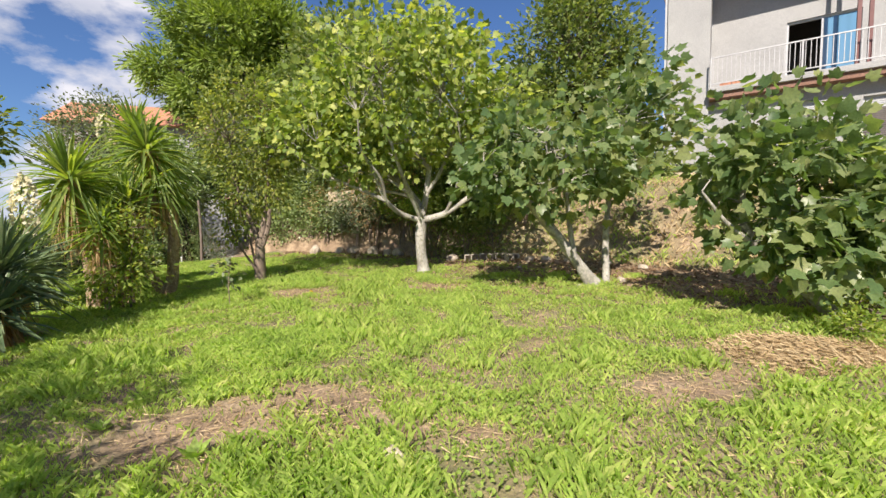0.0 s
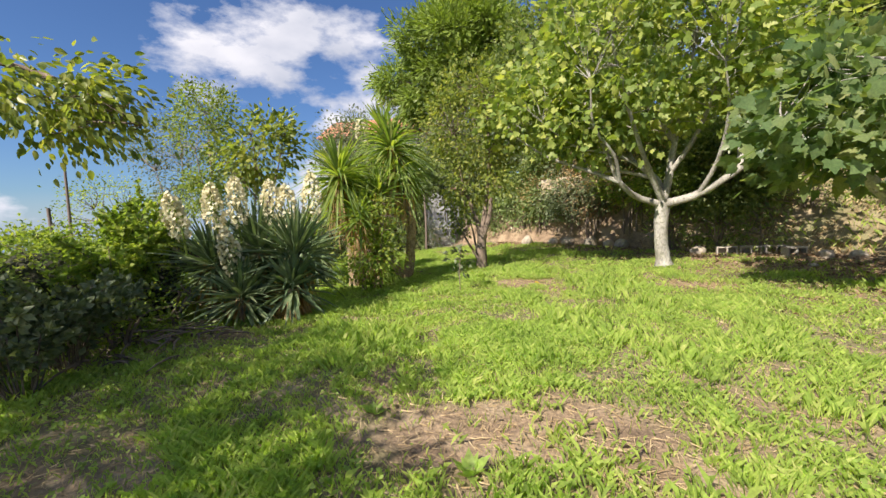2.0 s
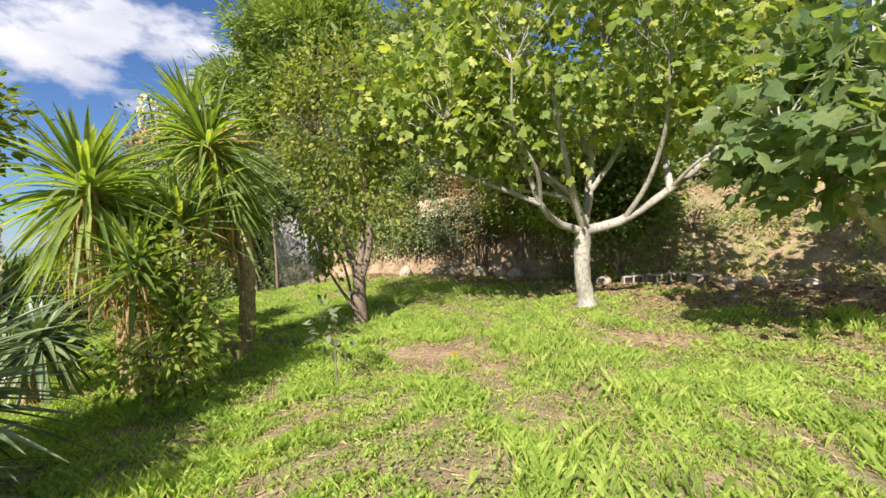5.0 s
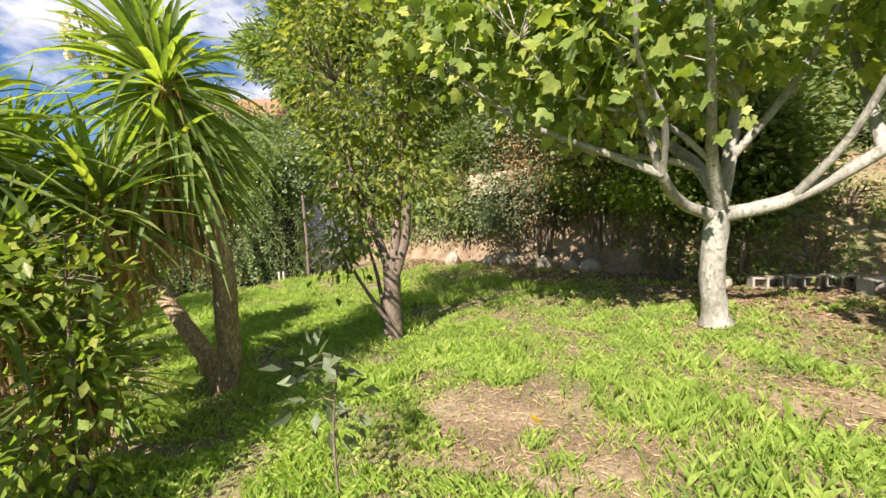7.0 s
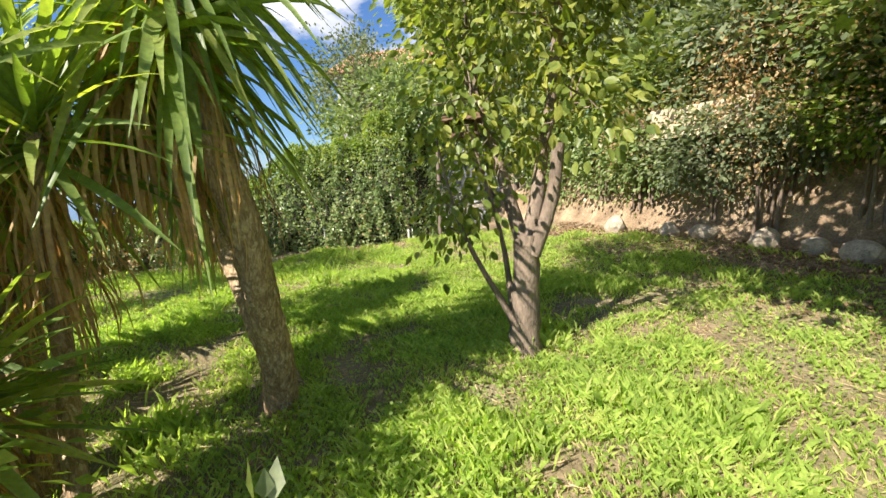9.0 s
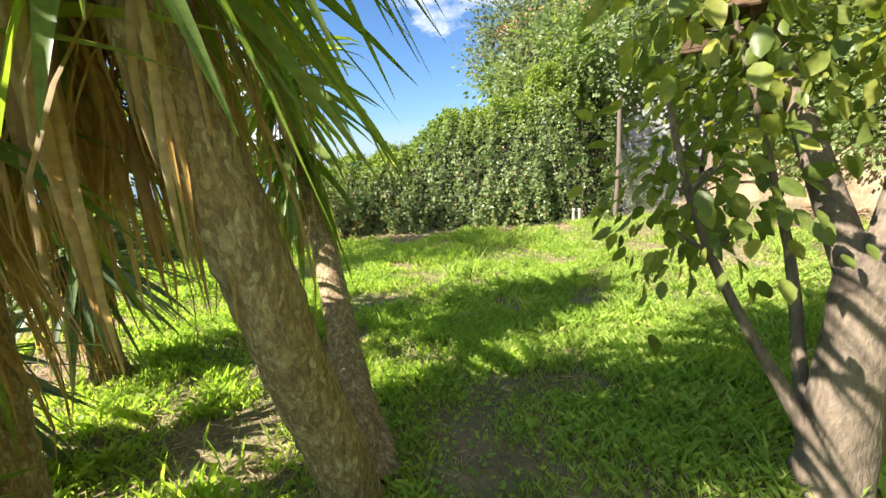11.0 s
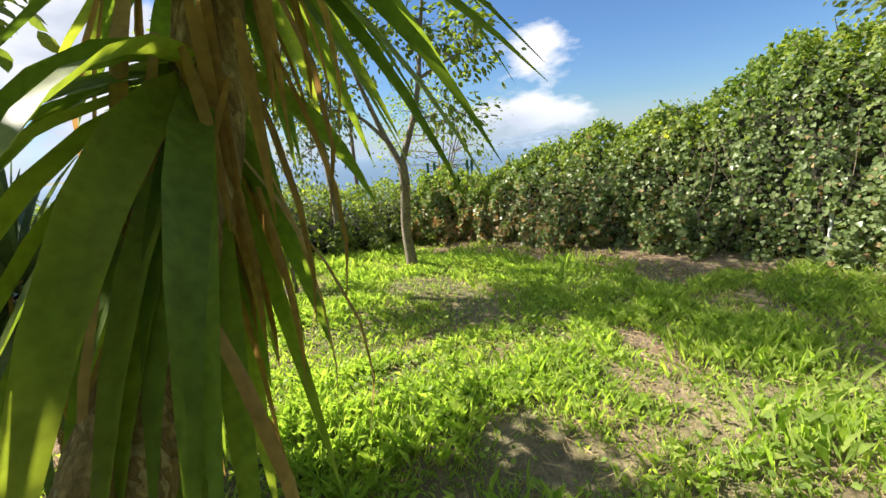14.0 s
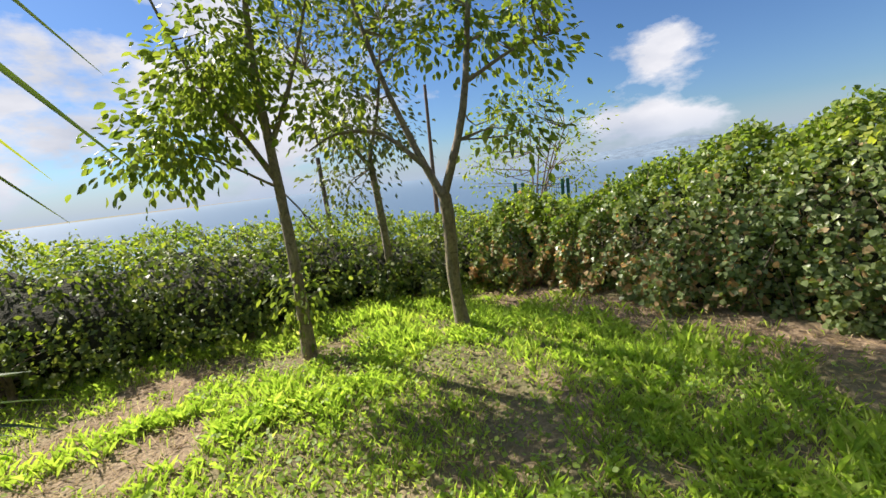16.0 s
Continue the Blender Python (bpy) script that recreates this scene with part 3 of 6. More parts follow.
def hedge(name, label, pathline, heights, width, density, size, leaf, shape=OVAL, category="hedge", bare_low=0.0, core_shrink=0.16, droop=0.55, vines=0, fresh=None, billow=0.13, back=0.0):
    """A clipped or overgrown hedge along a line: a core painted dark as inner shade, in a shell of leaves."""
    p = bend([(x, y, 0) for x, y in pathline], 60)
    h = np.interp(np.linspace(0, 1, 60), np.linspace(0, 1, len(heights)), heights)
    tan = unit(np.gradient(p, axis=0))
    side = np.stack((-tan[:, 1], tan[:, 0], np.zeros(60)), -1)
    ground = land(p[:, 0], p[:, 1])
    ob = thing(name, (p[30][0], p[30][1], ground[30]), label, category)
    prof = np.array([(-0.54, 0.0), (-0.56, 0.3), (-0.42, 0.74), (-0.17, 0.97), (0.17, 1.0), (0.42, 0.74), (0.56, 0.3), (0.54, 0.0)])
    along = np.arange(60)
    lump = lambda u, v: 1 + 0.13 * np.sin(u * 0.9 + v * 3.1) + 0.10 * np.sin(u * 2.3 + v * 5.0 + 1.0) + 0.08 * np.sin(u * 0.37 + 2.0)
    roof = lambda u: 1 + 0.06 * np.sin(u * 0.45 + 0.7) + 0.045 * np.sin(u * 1.05 + 2.0 + np.sin(u * 0.3))
    # core sheet whose dark colour stands in for shade between the leaves
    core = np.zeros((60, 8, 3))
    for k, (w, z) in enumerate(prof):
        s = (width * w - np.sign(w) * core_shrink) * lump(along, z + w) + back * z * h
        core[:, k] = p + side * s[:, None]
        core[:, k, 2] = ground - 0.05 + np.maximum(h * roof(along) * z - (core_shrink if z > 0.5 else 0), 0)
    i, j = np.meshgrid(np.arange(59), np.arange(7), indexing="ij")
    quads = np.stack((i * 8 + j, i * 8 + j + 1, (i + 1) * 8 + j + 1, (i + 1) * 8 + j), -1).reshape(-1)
    attach("shade_core", mesh_from("shade_core", core.reshape(-1, 3), quads, 4, M_CORE), ob)
    seg = np.linalg.norm(np.diff(p, axis=0), axis=1).sum()
    n = int(seg * (2 * h.mean() + width) * density)
    u = rng.random(n) * 58.99
    v = rng.random(n)
    v = np.where(rng.random(n) < bare_low, 0.3 + 0.7 * v * 0.9, v)
    iu = u.astype(int)
    fu = (u - iu)[:, None]
    P = p[iu] * (1 - fu) + p[iu + 1] * fu
    S = side[iu]
    H = h[iu] * roof(u)
    arc = v * 7
    ia = np.minimum(arc.astype(int), 6)
    fa = arc - ia
    w = prof[ia, 0] * (1 - fa) + prof[ia + 1, 0] * fa
    z = prof[ia, 1] * (1 - fa) + prof[ia + 1, 1] * fa
    q = P + S * (width * w * lump(u, z + w) + back * z * H)[:, None]
    q[:, 2] = land(q[:, 0], q[:, 1]) + H * z + 0.02
    sx, sy = stir(q[:, 0] * 2.1 + q[:, 2] * 1.3, q[:, 1] * 2.1 - q[:, 2] * 1.7)
    tuft = billow * wave(sx, sy, 1.0, 3.0) + 0.6 * billow * wave(sx, sy, 0.37, 1.0)
    out = S * w[:, None] * 1.8 + np.array((0, 0, 1.0)) * np.maximum(z - 0.55, 0)[:, None] * 2.2
    q += unit(out) * (tuft + rng.normal(size=n) * 0.05)[:, None]
    full = rng.random(n) < np.clip(0.62 + 3.2 * tuft, 0.22, 1)
    q, out, u, w, z = q[full], out[full], u[full], w[full], z[full]
    n = len(q)
    q[:, 2] = np.maximum(q[:, 2], land(q[:, 0], q[:, 1]) + 0.03)
    way = unit(out) * (0.2 if vines else 0.5) + rng.normal(size=(n, 3)) * (0.45 if vines else 0.55)
    way[:, 2] -= droop
    long = size * (0.6 + 0.8 * rng.random(n))
    luck = rng.random(n)
    # leaves near the top turn brighter: new growth, with sunlight painted in
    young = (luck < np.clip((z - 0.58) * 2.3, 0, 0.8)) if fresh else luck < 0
    dry = (luck > 1 - np.clip(0.8 - 0.9 * z, 0.02, 0.6) * np.clip(1.15 - u / 24, 0.08, 1)) & ~young if vines else luck < 0
    for kind, pick, mat in (("foliage", ~(young | dry), leaf), ("lit_top_growth", young, fresh), ("dry_leaves", dry, M_DEAD)):
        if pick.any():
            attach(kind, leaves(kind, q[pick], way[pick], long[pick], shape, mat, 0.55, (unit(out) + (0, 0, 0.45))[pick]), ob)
    if vines:
        lines = []
        for _ in range(vines):
            i = int(rng.integers(2, 57))
            sgn = -1.0 if rng.random() < 0.93 else 1.0
            q0 = p[i] + side[i] * sgn * width * (0.50 + 0.06 * rng.random())
            q0[2] = land_at(q0[0], q0[1]) - 0.02
            up = h[i] * (0.35 + 0.5 * rng.random())
            q2 = q0 + tan[i] * rng.normal() * 0.3 + (0, 0, up) - side[i] * sgn * 0.05 + side[i] * back * up
            q1 = (q0 + q2) / 2 + tan[i] * rng.normal() * 0.12 + side[i] * sgn * 0.07
            lines.append(line((q0, q1, q2), 0.003 + 0.003 * rng.random(), 0.0015, 7))
        attach("vinework", tubes("vinework", lines, M_VINE, 5), ob, "bare brown ivy stems")
    # long shoots standing out of the top
    k = int(seg * 7)
    su = rng.integers(1, 58, k)
    tops = p[su] + side[su] * (rng.random(k) - 0.5)[:, None] * width * 0.8
    tops += side[su] * (back * h[su])[:, None]
    tops[:, 2] = ground[su] + h[su] * roof(su) * 0.97
    tips = tops + np.stack((rng.normal(size=k) * 0.13, rng.normal(size=k) * 0.13, 0.05 + 0.13 * rng.random(k)), -1)
    attach("shoots", tubes("shoots", [line((a, b), 0.006, 0.002, 3) for a, b in zip(tops, tips)], M_TWIG, 4), ob)
    t = rng.random((k, 6, 1))
    pts = (tops[:, None] * (1 - t) + tips[:, None] * t).reshape(-1, 3)
    attach("shoot_leaves", leaves("shoot_leaves", pts, rng.normal(size=pts.shape) + (0, 0, 0.3), size * 0.9, shape, leaf, 0.5), ob)
    return ob


def swords(name, centre, axis, n, length, width, mat, spread=(10, 110), sag=0.5, shun=None, bare=None):
    """A head of sword-shaped leaves round an axis: folded blades that taper to a point and droop."""
    axis = unit(np.array(axis, float))
    a = unit(np.cross(axis, (0.31, 0.87, 0.12)))
    b = np.cross(axis, a)
    k = 7
    s = np.linspace(0, 1, k)
    prof = np.array((0.55, 0.85, 1.0, 0.95, 0.75, 0.42, 0.03))
    V, F, base = [], [], 0
    for i in range(n):
        th = radians(spread[0] + (spread[1] - spread[0]) * ((i + 0.5) / n) ** 0.8 + rng.normal() * 5)
        ph = i * 2.39996 + rng.normal() * 0.15
        out = math.cos(ph) * a + math.sin(ph) * b
        if (shun is not None and 0.6 < th < 1.2 and out @ np.array(shun) > 0.55) or (bare is not None and th > 1.6 and out @ np.array(bare) > 0.45):
            continue
        way = math.cos(th) * axis + math.sin(th) * out
        L = length * (0.75 + 0.35 * rng.random()) * (0.8 if th < 0.4 else 1.0)
        W = width * (0.8 + 0.4 * rng.random())
        start = np.array(centre) + axis * (0.16 * length * (1 - 1.9 * (i / n))) + out * 0.03
        bendv = sag * (0.35 + 0.8 * rng.random()) * L * (0.3 + math.sin(min(th, 1.6))) * np.array((0, 0, -1.0))
        pts = start + np.outer(s * L, way) + np.outer(s ** 2.4, bendv)
        tan = unit(np.gradient(pts, axis=0))
        x = unit(np.cross(tan, np.array((0, 0, 1.0)) + 0.25 * rng.normal(size=3)))
        x = unit(x + 0.3 * rng.normal() * np.cross(tan, x))
        z = np.cross(x, tan)
        hw = (prof * W * 0.5)[:, None]
        V.append(np.stack((pts - x * hw + z * hw * 0.35, pts, pts + x * hw + z * hw * 0.35), 1).reshape(-1, 3))
        for j in range(k - 1):
            o = base + j * 3
            F += [(o, o + 1, o + 4, o + 3), (o + 1, o + 2, o + 5, o + 4)]
        base += k * 3
    return mesh_from(name, np.vstack(V), np.array(F).ravel(), 4, mat)


def skirt(name, stem, n, length, width, mat):
    """Dead leaves that hang down along a stem."""
    P = stem[rng.integers(0, len(stem), n)] + rng.normal(size=(n, 3)) * (0.05, 0.05, 0.06)
    ph = rng.random(n) * 2 * np.pi
    out = np.stack((np.cos(ph), np.sin(ph), np.zeros(n)), -1)
    k = 5
    s = np.linspace(0, 1, k)
    L = length * (0.6 + 0.7 * rng.random(n))
    prof = np.array((0.6, 1.0, 0.9, 0.6, 0.05))
    pts = P[:, None] + (out * 0.07)[:, None] + (L[:, None] * s)[:, :, None] * np.array((0, 0, -1.0)) + (0.34 * L * (0.3 + 0.7 * rng.random(n)))[:, None, None] * np.sin(s * 2.2)[None, :, None] * out[:, None]
    x = np.stack((-np.sin(ph), np.cos(ph), rng.normal(size=n) * 0.3), -1)[:, None]
    hw = (prof[None, :] * (width * (0.6 + 0.6 * rng.random(n)))[:, None] * 0.5)[:, :, None]
    V = np.stack((pts - x * hw, pts + out[:, None] * hw * 0.5, pts + x * hw), 2).reshape(-1, 3)
    V[:, 2] = np.maximum(V[:, 2], land(V[:, 0], V[:, 1]) + 0.01)
    j = np.arange(k - 1)
    q = np.concatenate((np.stack((3 * j, 3 * j + 1, 3 * j + 4, 3 * j + 3), -1), np.stack((3 * j + 1, 3 * j + 2, 3 * j + 5, 3 * j + 4), -1)))
    F = (q[None] + (np.arange(n) * 3 * k)[:, None, None]).ravel()
    return mesh_from(name, V, F, 4, mat)


def box_bm(bm, lo, hi, bevel=0.0):
    m = Matrix.Translation([(a + b) / 2 for a, b in zip(lo, hi)]) @ Matrix.Diagonal([b - a for a, b in zip(lo, hi)] + [1])
    r = bmesh.ops.create_cube(bm, size=1, matrix=m)
    if bevel:
        es = list({e for v in r["verts"] for e in v.link_edges})
        bmesh.ops.bevel(bm, geom=es, offset=bevel, segments=1, affect="EDGES")
    return bm


def box(name, lo, hi, mat, parent, label="", bevel=0.0, m=None):
    bm = box_bm(bmesh.new(), lo, hi, bevel)
    if m is not None:
        bm.transform(m)
    return part(name, bm, mat, parent, label)


# ---- ground ----
def stretch_axis(lo, hi, step, far):
    core = np.arange(lo, hi, step)
    out, d = [], step
    x = 0.0
    while x < far:
        d *= 1.28
        x += d
        out.append(x)
    out = np.array(out)
    return np.concatenate((lo - out[::-1], core, hi + out))


gx, gy = stretch_axis(-13, 8, 0.13, 4600), stretch_axis(-2, 18, 0.13, 4600)
X, Y = np.meshgrid(gx, gy, indexing="ij")
Z = land(X, Y)
nx, ny = X.shape
ii, jj = np.meshgrid(np.arange(nx - 1), np.arange(ny - 1), indexing="ij")
gq = np.stack((ii * ny + jj, (ii + 1) * ny + jj, (ii + 1) * ny + jj + 1, ii * ny + jj + 1), -1).reshape(-1)
M_GROUND, gn, gl, gb = material("garden_soil")
gpos = gn.new("ShaderNodeNewGeometry")
def gnoise(scale, detail=6.0):
    n = gn.new("ShaderNodeTexNoise")
    n.inputs["Scale"].default_value, n.inputs["Detail"].default_value, n.inputs["Roughness"].default_value = scale, detail, 0.62
    gl.new(gpos.outputs["Position"], n.inputs["Vector"])
    return n.outputs["Fac"]
soil = ramp(gn, ((0.3, (0.16, 0.11, 0.07)), (0.5, (0.28, 0.20, 0.13)), (0.7, (0.42, 0.325, 0.22))))
gl.new(gnoise(2.2), soil.inputs["Fac"])
crumb = ramp(gn, ((0.3, (0.55, 0.55, 0.55)), (0.7, (1.3, 1.28, 1.22))))
gl.new(gnoise(34.0, 4.0), crumb.inputs["Fac"])
gcol = mix_colour(gn, gl, 1.0, soil.outputs["Color"], crumb.outputs["Color"], "MULTIPLY")
# green undergrowth tone, darkened to stand in for shade between the blades
sward = ramp(gn, ((0.3, (0.07, 0.09, 0.03)), (0.7, (0.16, 0.18, 0.065))))
gl.new(gnoise(5.0), sward.inputs["Fac"])
cov = gn.new("ShaderNodeAttribute")
cov.attribute_name = "sward"
gcol = mix_colour(gn, gl, cov.outputs["Fac"], gcol, sward.outputs["Color"])
gl.new(gcol, gb.inputs["Base Color"])
gb.inputs["Roughness"].default_value = 0.95
bump(gn, gl, gb, gnoise(26.0, 5.0), 0.9, 0.03)
gme = mesh_from("ground", np.stack((X, Y, Z), -1).reshape(-1, 3), gq, 4, M_GROUND)
fx, fy = X.ravel(), Y.ravel()
bd, bs = near_line(fx, fy, FOOT)
lawn = inside(fx, fy, GARDEN) * (1 - bareness(fx, fy)) * (0.25 + 0.4 * np.clip(0.5 + wave(fx, fy, 0.6, 2.2), 0, 1))
rest = np.where(inside(fx, fy, GARDEN), 0, np.where((bs > 0) & (bd < 1.1) & (fx < 0.6), 0.0, 0.7 * np.clip(0.5 + 0.8 * wave(fx, fy, 1.1, 4.0), 0, 1)))
gme.attributes.new("sward", "FLOAT", "POINT").data.foreach_set("value", (lawn + rest).astype(np.float32))
tagged(new("ground", gme), "garden soil with patchy grass, dry clippings and a red earth bank", "ground", kind="structure")

bm = bmesh.new()
bmesh.ops.create_circle(bm, cap_ends=True, radius=4700, segments=96, matrix=Matrix.Translation((0, 0, -62)))
sea, sn, sl, sb = material("hazed_sea_water")
sb.inputs["Roughness"].default_value = 0.7
# the sea pales with distance: haze is painted into its base colour
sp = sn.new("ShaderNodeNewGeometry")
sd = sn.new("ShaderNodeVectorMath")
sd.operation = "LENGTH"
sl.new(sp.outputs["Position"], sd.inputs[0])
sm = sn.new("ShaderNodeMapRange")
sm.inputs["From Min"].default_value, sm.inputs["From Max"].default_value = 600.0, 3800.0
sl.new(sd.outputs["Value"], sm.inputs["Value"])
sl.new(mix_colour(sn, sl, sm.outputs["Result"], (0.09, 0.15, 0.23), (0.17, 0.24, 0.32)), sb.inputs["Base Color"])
sb.inputs["Specular IOR Level"].default_value = 0.08
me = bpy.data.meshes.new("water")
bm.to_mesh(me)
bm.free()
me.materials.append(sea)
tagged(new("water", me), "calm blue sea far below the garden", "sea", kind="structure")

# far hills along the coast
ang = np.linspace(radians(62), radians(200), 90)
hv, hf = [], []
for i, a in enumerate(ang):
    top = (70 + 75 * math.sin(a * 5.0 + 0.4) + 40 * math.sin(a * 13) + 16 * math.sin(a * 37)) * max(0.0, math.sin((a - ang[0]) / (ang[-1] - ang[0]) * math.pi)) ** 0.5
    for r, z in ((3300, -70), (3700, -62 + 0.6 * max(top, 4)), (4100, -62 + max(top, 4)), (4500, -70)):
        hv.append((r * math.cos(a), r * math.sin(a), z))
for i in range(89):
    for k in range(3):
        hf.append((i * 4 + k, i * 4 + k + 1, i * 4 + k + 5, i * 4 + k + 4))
# the blue is distance haze put into the woodland's base colour
M_HILL = rough_mat("hazed_woodland", ((0.3, (0.13, 0.19, 0.27)), (0.7, (0.19, 0.26, 0.34))), 0.004, 1.0, 0.02, 0.1)
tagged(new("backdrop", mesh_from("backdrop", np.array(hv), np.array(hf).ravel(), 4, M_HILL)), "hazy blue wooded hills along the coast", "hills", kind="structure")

# ---- trees of the garden ----
def g(x, y, dz=0.0):
    return (x, y, land_at(x, y) + dz)


fig = g(-0.42, 10.1)
tree("fig_tree", fig, "old fig tree with pale grey bark and yellow-green leaves", "tree",
     ([(-0.40, 10.1, 0.08), (-0.46, 10.05, 0.7), (-0.42, 10.0, 1.38)], 0.13, 0.125),
     [([(-0.45, 10.0, 1.30), (-0.85, 9.7, 1.45), (-1.15, 9.3, 1.75), (-1.35, 9.1, 2.3), (-1.7, 8.8, 3.0)], 0.07, 0.022),
      ([(-0.40, 10.0, 1.30), (0.15, 9.8, 1.45), (0.75, 9.6, 1.85), (1.25, 9.4, 2.3), (1.7, 9.3, 2.9)], 0.085, 0.025),
      ([(-0.42, 10.0, 1.36), (-0.30, 10.05, 1.9), (-0.22, 10.1, 2.5), (-0.05, 10.2, 3.3), (0.1, 10.2, 4.2)], 0.085, 0.025),
      ([(-0.40, 10.0, 1.40), (-0.55, 10.1, 1.8), (-0.95, 10.2, 2.2), (-1.6, 10.3, 2.6), (-2.3, 10.2, 3.0)], 0.085, 0.022),
      ([(-0.42, 9.95, 1.38), (-0.62, 9.6, 1.85), (-0.8, 9.1, 2.4), (-1.0, 8.6, 3.1)], 0.075, 0.022),
      ([(0.75, 9.6, 1.85), (0.8, 9.9, 2.4), (0.9, 10.4, 3.2), (0.9, 10.6, 4.0)], 0.055, 0.02),
      ([(-0.22, 10.1, 2.5), (-0.6, 9.8, 3.0), (-1.1, 9.7, 3.7), (-1.3, 9.7, 4.6)], 0.055, 0.02),
      ([(-1.15, 9.3, 1.75), (-1.7, 9.2, 2.0), (-2.4, 9.0, 2.3), (-3.0, 8.9, 2.75)], 0.045, 0.012),
      ([(1.25, 9.4, 2.3), (1.7, 8.8, 2.6), (2.2, 8.4, 3.1)], 0.045, 0.012),
      ([(-1.15, 9.3, 1.75), (-1.2, 9.0, 2.2), (-1.5, 8.6, 2.7), (-1.5, 8.3, 3.4)], 0.04, 0.012),
      ([(-0.95, 10.2, 2.2), (-1.2, 10.5, 2.8), (-1.6, 10.8, 3.6)], 0.04, 0.012),
      ([(-0.30, 10.05, 1.9), (0.1, 9.8, 2.5), (0.35, 9.5, 3.2), (0.4, 9.2, 4.0)], 0.05, 0.014),
      ([(0.15, 9.8, 1.45), (0.4, 9.4, 2.0), (0.5, 9.0, 2.7), (0.4, 8.6, 3.4)], 0.045, 0.012),
      ([(-0.55, 10.1, 1.8), (-1.0, 9.9, 1.95), (-1.7, 9.75, 2.05), (-2.5, 9.7, 2.35)], 0.045, 0.010),
      ([(-0.62, 9.6, 1.85), (-1.1, 9.3, 2.2), (-1.9, 8.9, 2.45), (-2.4, 8.6, 2.9)], 0.032, 0.008),
      ([(-1.7, 9.75, 2.05), (-1.9, 9.6, 2.4), (-2.0, 9.4, 2.9)], 0.02, 0.006),
      ([(0.75, 9.6, 1.85), (1.0, 9.2, 2.2), (1.5, 8.9, 2.4), (2.0, 8.9, 2.5)], 0.03, 0.008)],
     [((-0.7, 9.8, 4.2), (2.5, 2.0, 1.55), 220), ((-2.3, 9.2, 3.05), (1.3, 1.1, 0.6), 46), ((1.4, 9.5, 3.3), (1.1, 1.1, 0.6), 34), ((0.0, 10.2, 5.2), (1.2, 1.2, 0.7), 40), ((-0.9, 9.4, 3.0), (1.9, 0.9, 0.55), 34), ((-2.6, 9.4, 3.7), (1.0, 0.9, 0.7), 26), ((-1.7, 9.3, 2.5), (1.1, 0.7, 0.3), 9), ((1.1, 9.4, 2.6), (0.9, 0.8, 0.3), 7)],
     M_BARK_FIG, M_FIG, LOBED, 0.128, 20, 0.19, 0.009, 0.45, up=0.35)

tree("fig_tree", g(2.85, 7.95), "leaning fig tree with broad green leaves and two grey stems", "tree",
     ([(2.88, 7.95, 0.05), (2.35, 7.85, 0.75), (1.75, 7.7, 1.45), (1.45, 7.6, 1.75)], 0.115, 0.06),
     [([(2.5, 7.88, 0.55), (2.4, 7.8, 1.1), (2.3, 7.7, 1.7), (2.2, 7.6, 2.3)], 0.06, 0.02),
      ([(3.2, 8.15, 0.05), (3.2, 8.2, 0.9), (3.25, 8.2, 1.8), (3.2, 8.3, 2.8), (3.3, 8.3, 3.6)], 0.075, 0.02),
      ([(1.75, 7.7, 1.45), (1.2, 7.5, 1.9), (0.8, 7.3, 2.2)], 0.045, 0.015),
      ([(1.9, 7.75, 1.3), (1.9, 7.4, 2.0), (1.8, 7.2, 2.7)], 0.045, 0.015)],
     [((1.9, 7.5, 2.3), (1.35, 1.1, 0.8), 56), ((1.1, 7.3, 2.0), (0.7, 0.7, 0.5), 18), ((3.5, 8.3, 2.8), (1.1, 1.0, 1.2), 40), ((4.2, 8.6, 3.6), (1.2, 0.9, 0.8), 14)],
     M_BARK_FIG, M_FIG_DARK, LOBED, 0.165, 17, 0.18, 0.012, 0.5, up=0.4)

tree("fig_tree", g(4.9, 5.4), "low leaning fig tree with dense dark green leaves", "tree",
     ([(4.92, 5.35, 0.05), (4.55, 5.4, 0.4), (4.15, 5.45, 0.8), (3.85, 5.5, 1.2)], 0.085, 0.05),
     [([(4.15, 5.45, 0.8), (3.6, 5.4, 1.2), (3.2, 5.3, 1.6)], 0.04, 0.014),
      ([(4.3, 5.43, 0.7), (4.4, 5.5, 1.3), (4.5, 5.6, 2.0)], 0.045, 0.014),
      ([(3.85, 5.5, 1.2), (3.9, 5.6, 1.8), (4.0, 5.7, 2.5)], 0.04, 0.014),
      ([(4.5, 5.4, 0.5), (5.1, 5.3, 1.0), (5.5, 5.2, 1.5)], 0.04, 0.014)],
     [((4.35, 5.5, 1.7), (1.05, 0.9, 0.75), 60), ((5.35, 5.2, 1.15), (0.8, 0.7, 0.6), 30), ((4.2, 5.8, 2.5), (0.7, 0.6, 0.4), 7), ((5.2, 5.6, 1.9), (0.5, 0.5, 0.4), 8), ((4.45, 5.05, 1.0), (0.75, 0.4, 0.4), 20)],
     M_BARK_FIG, M_FIG_DARK, LOBED, 0.15, 19, 0.15, 0.010, 0.5, up=0.4)

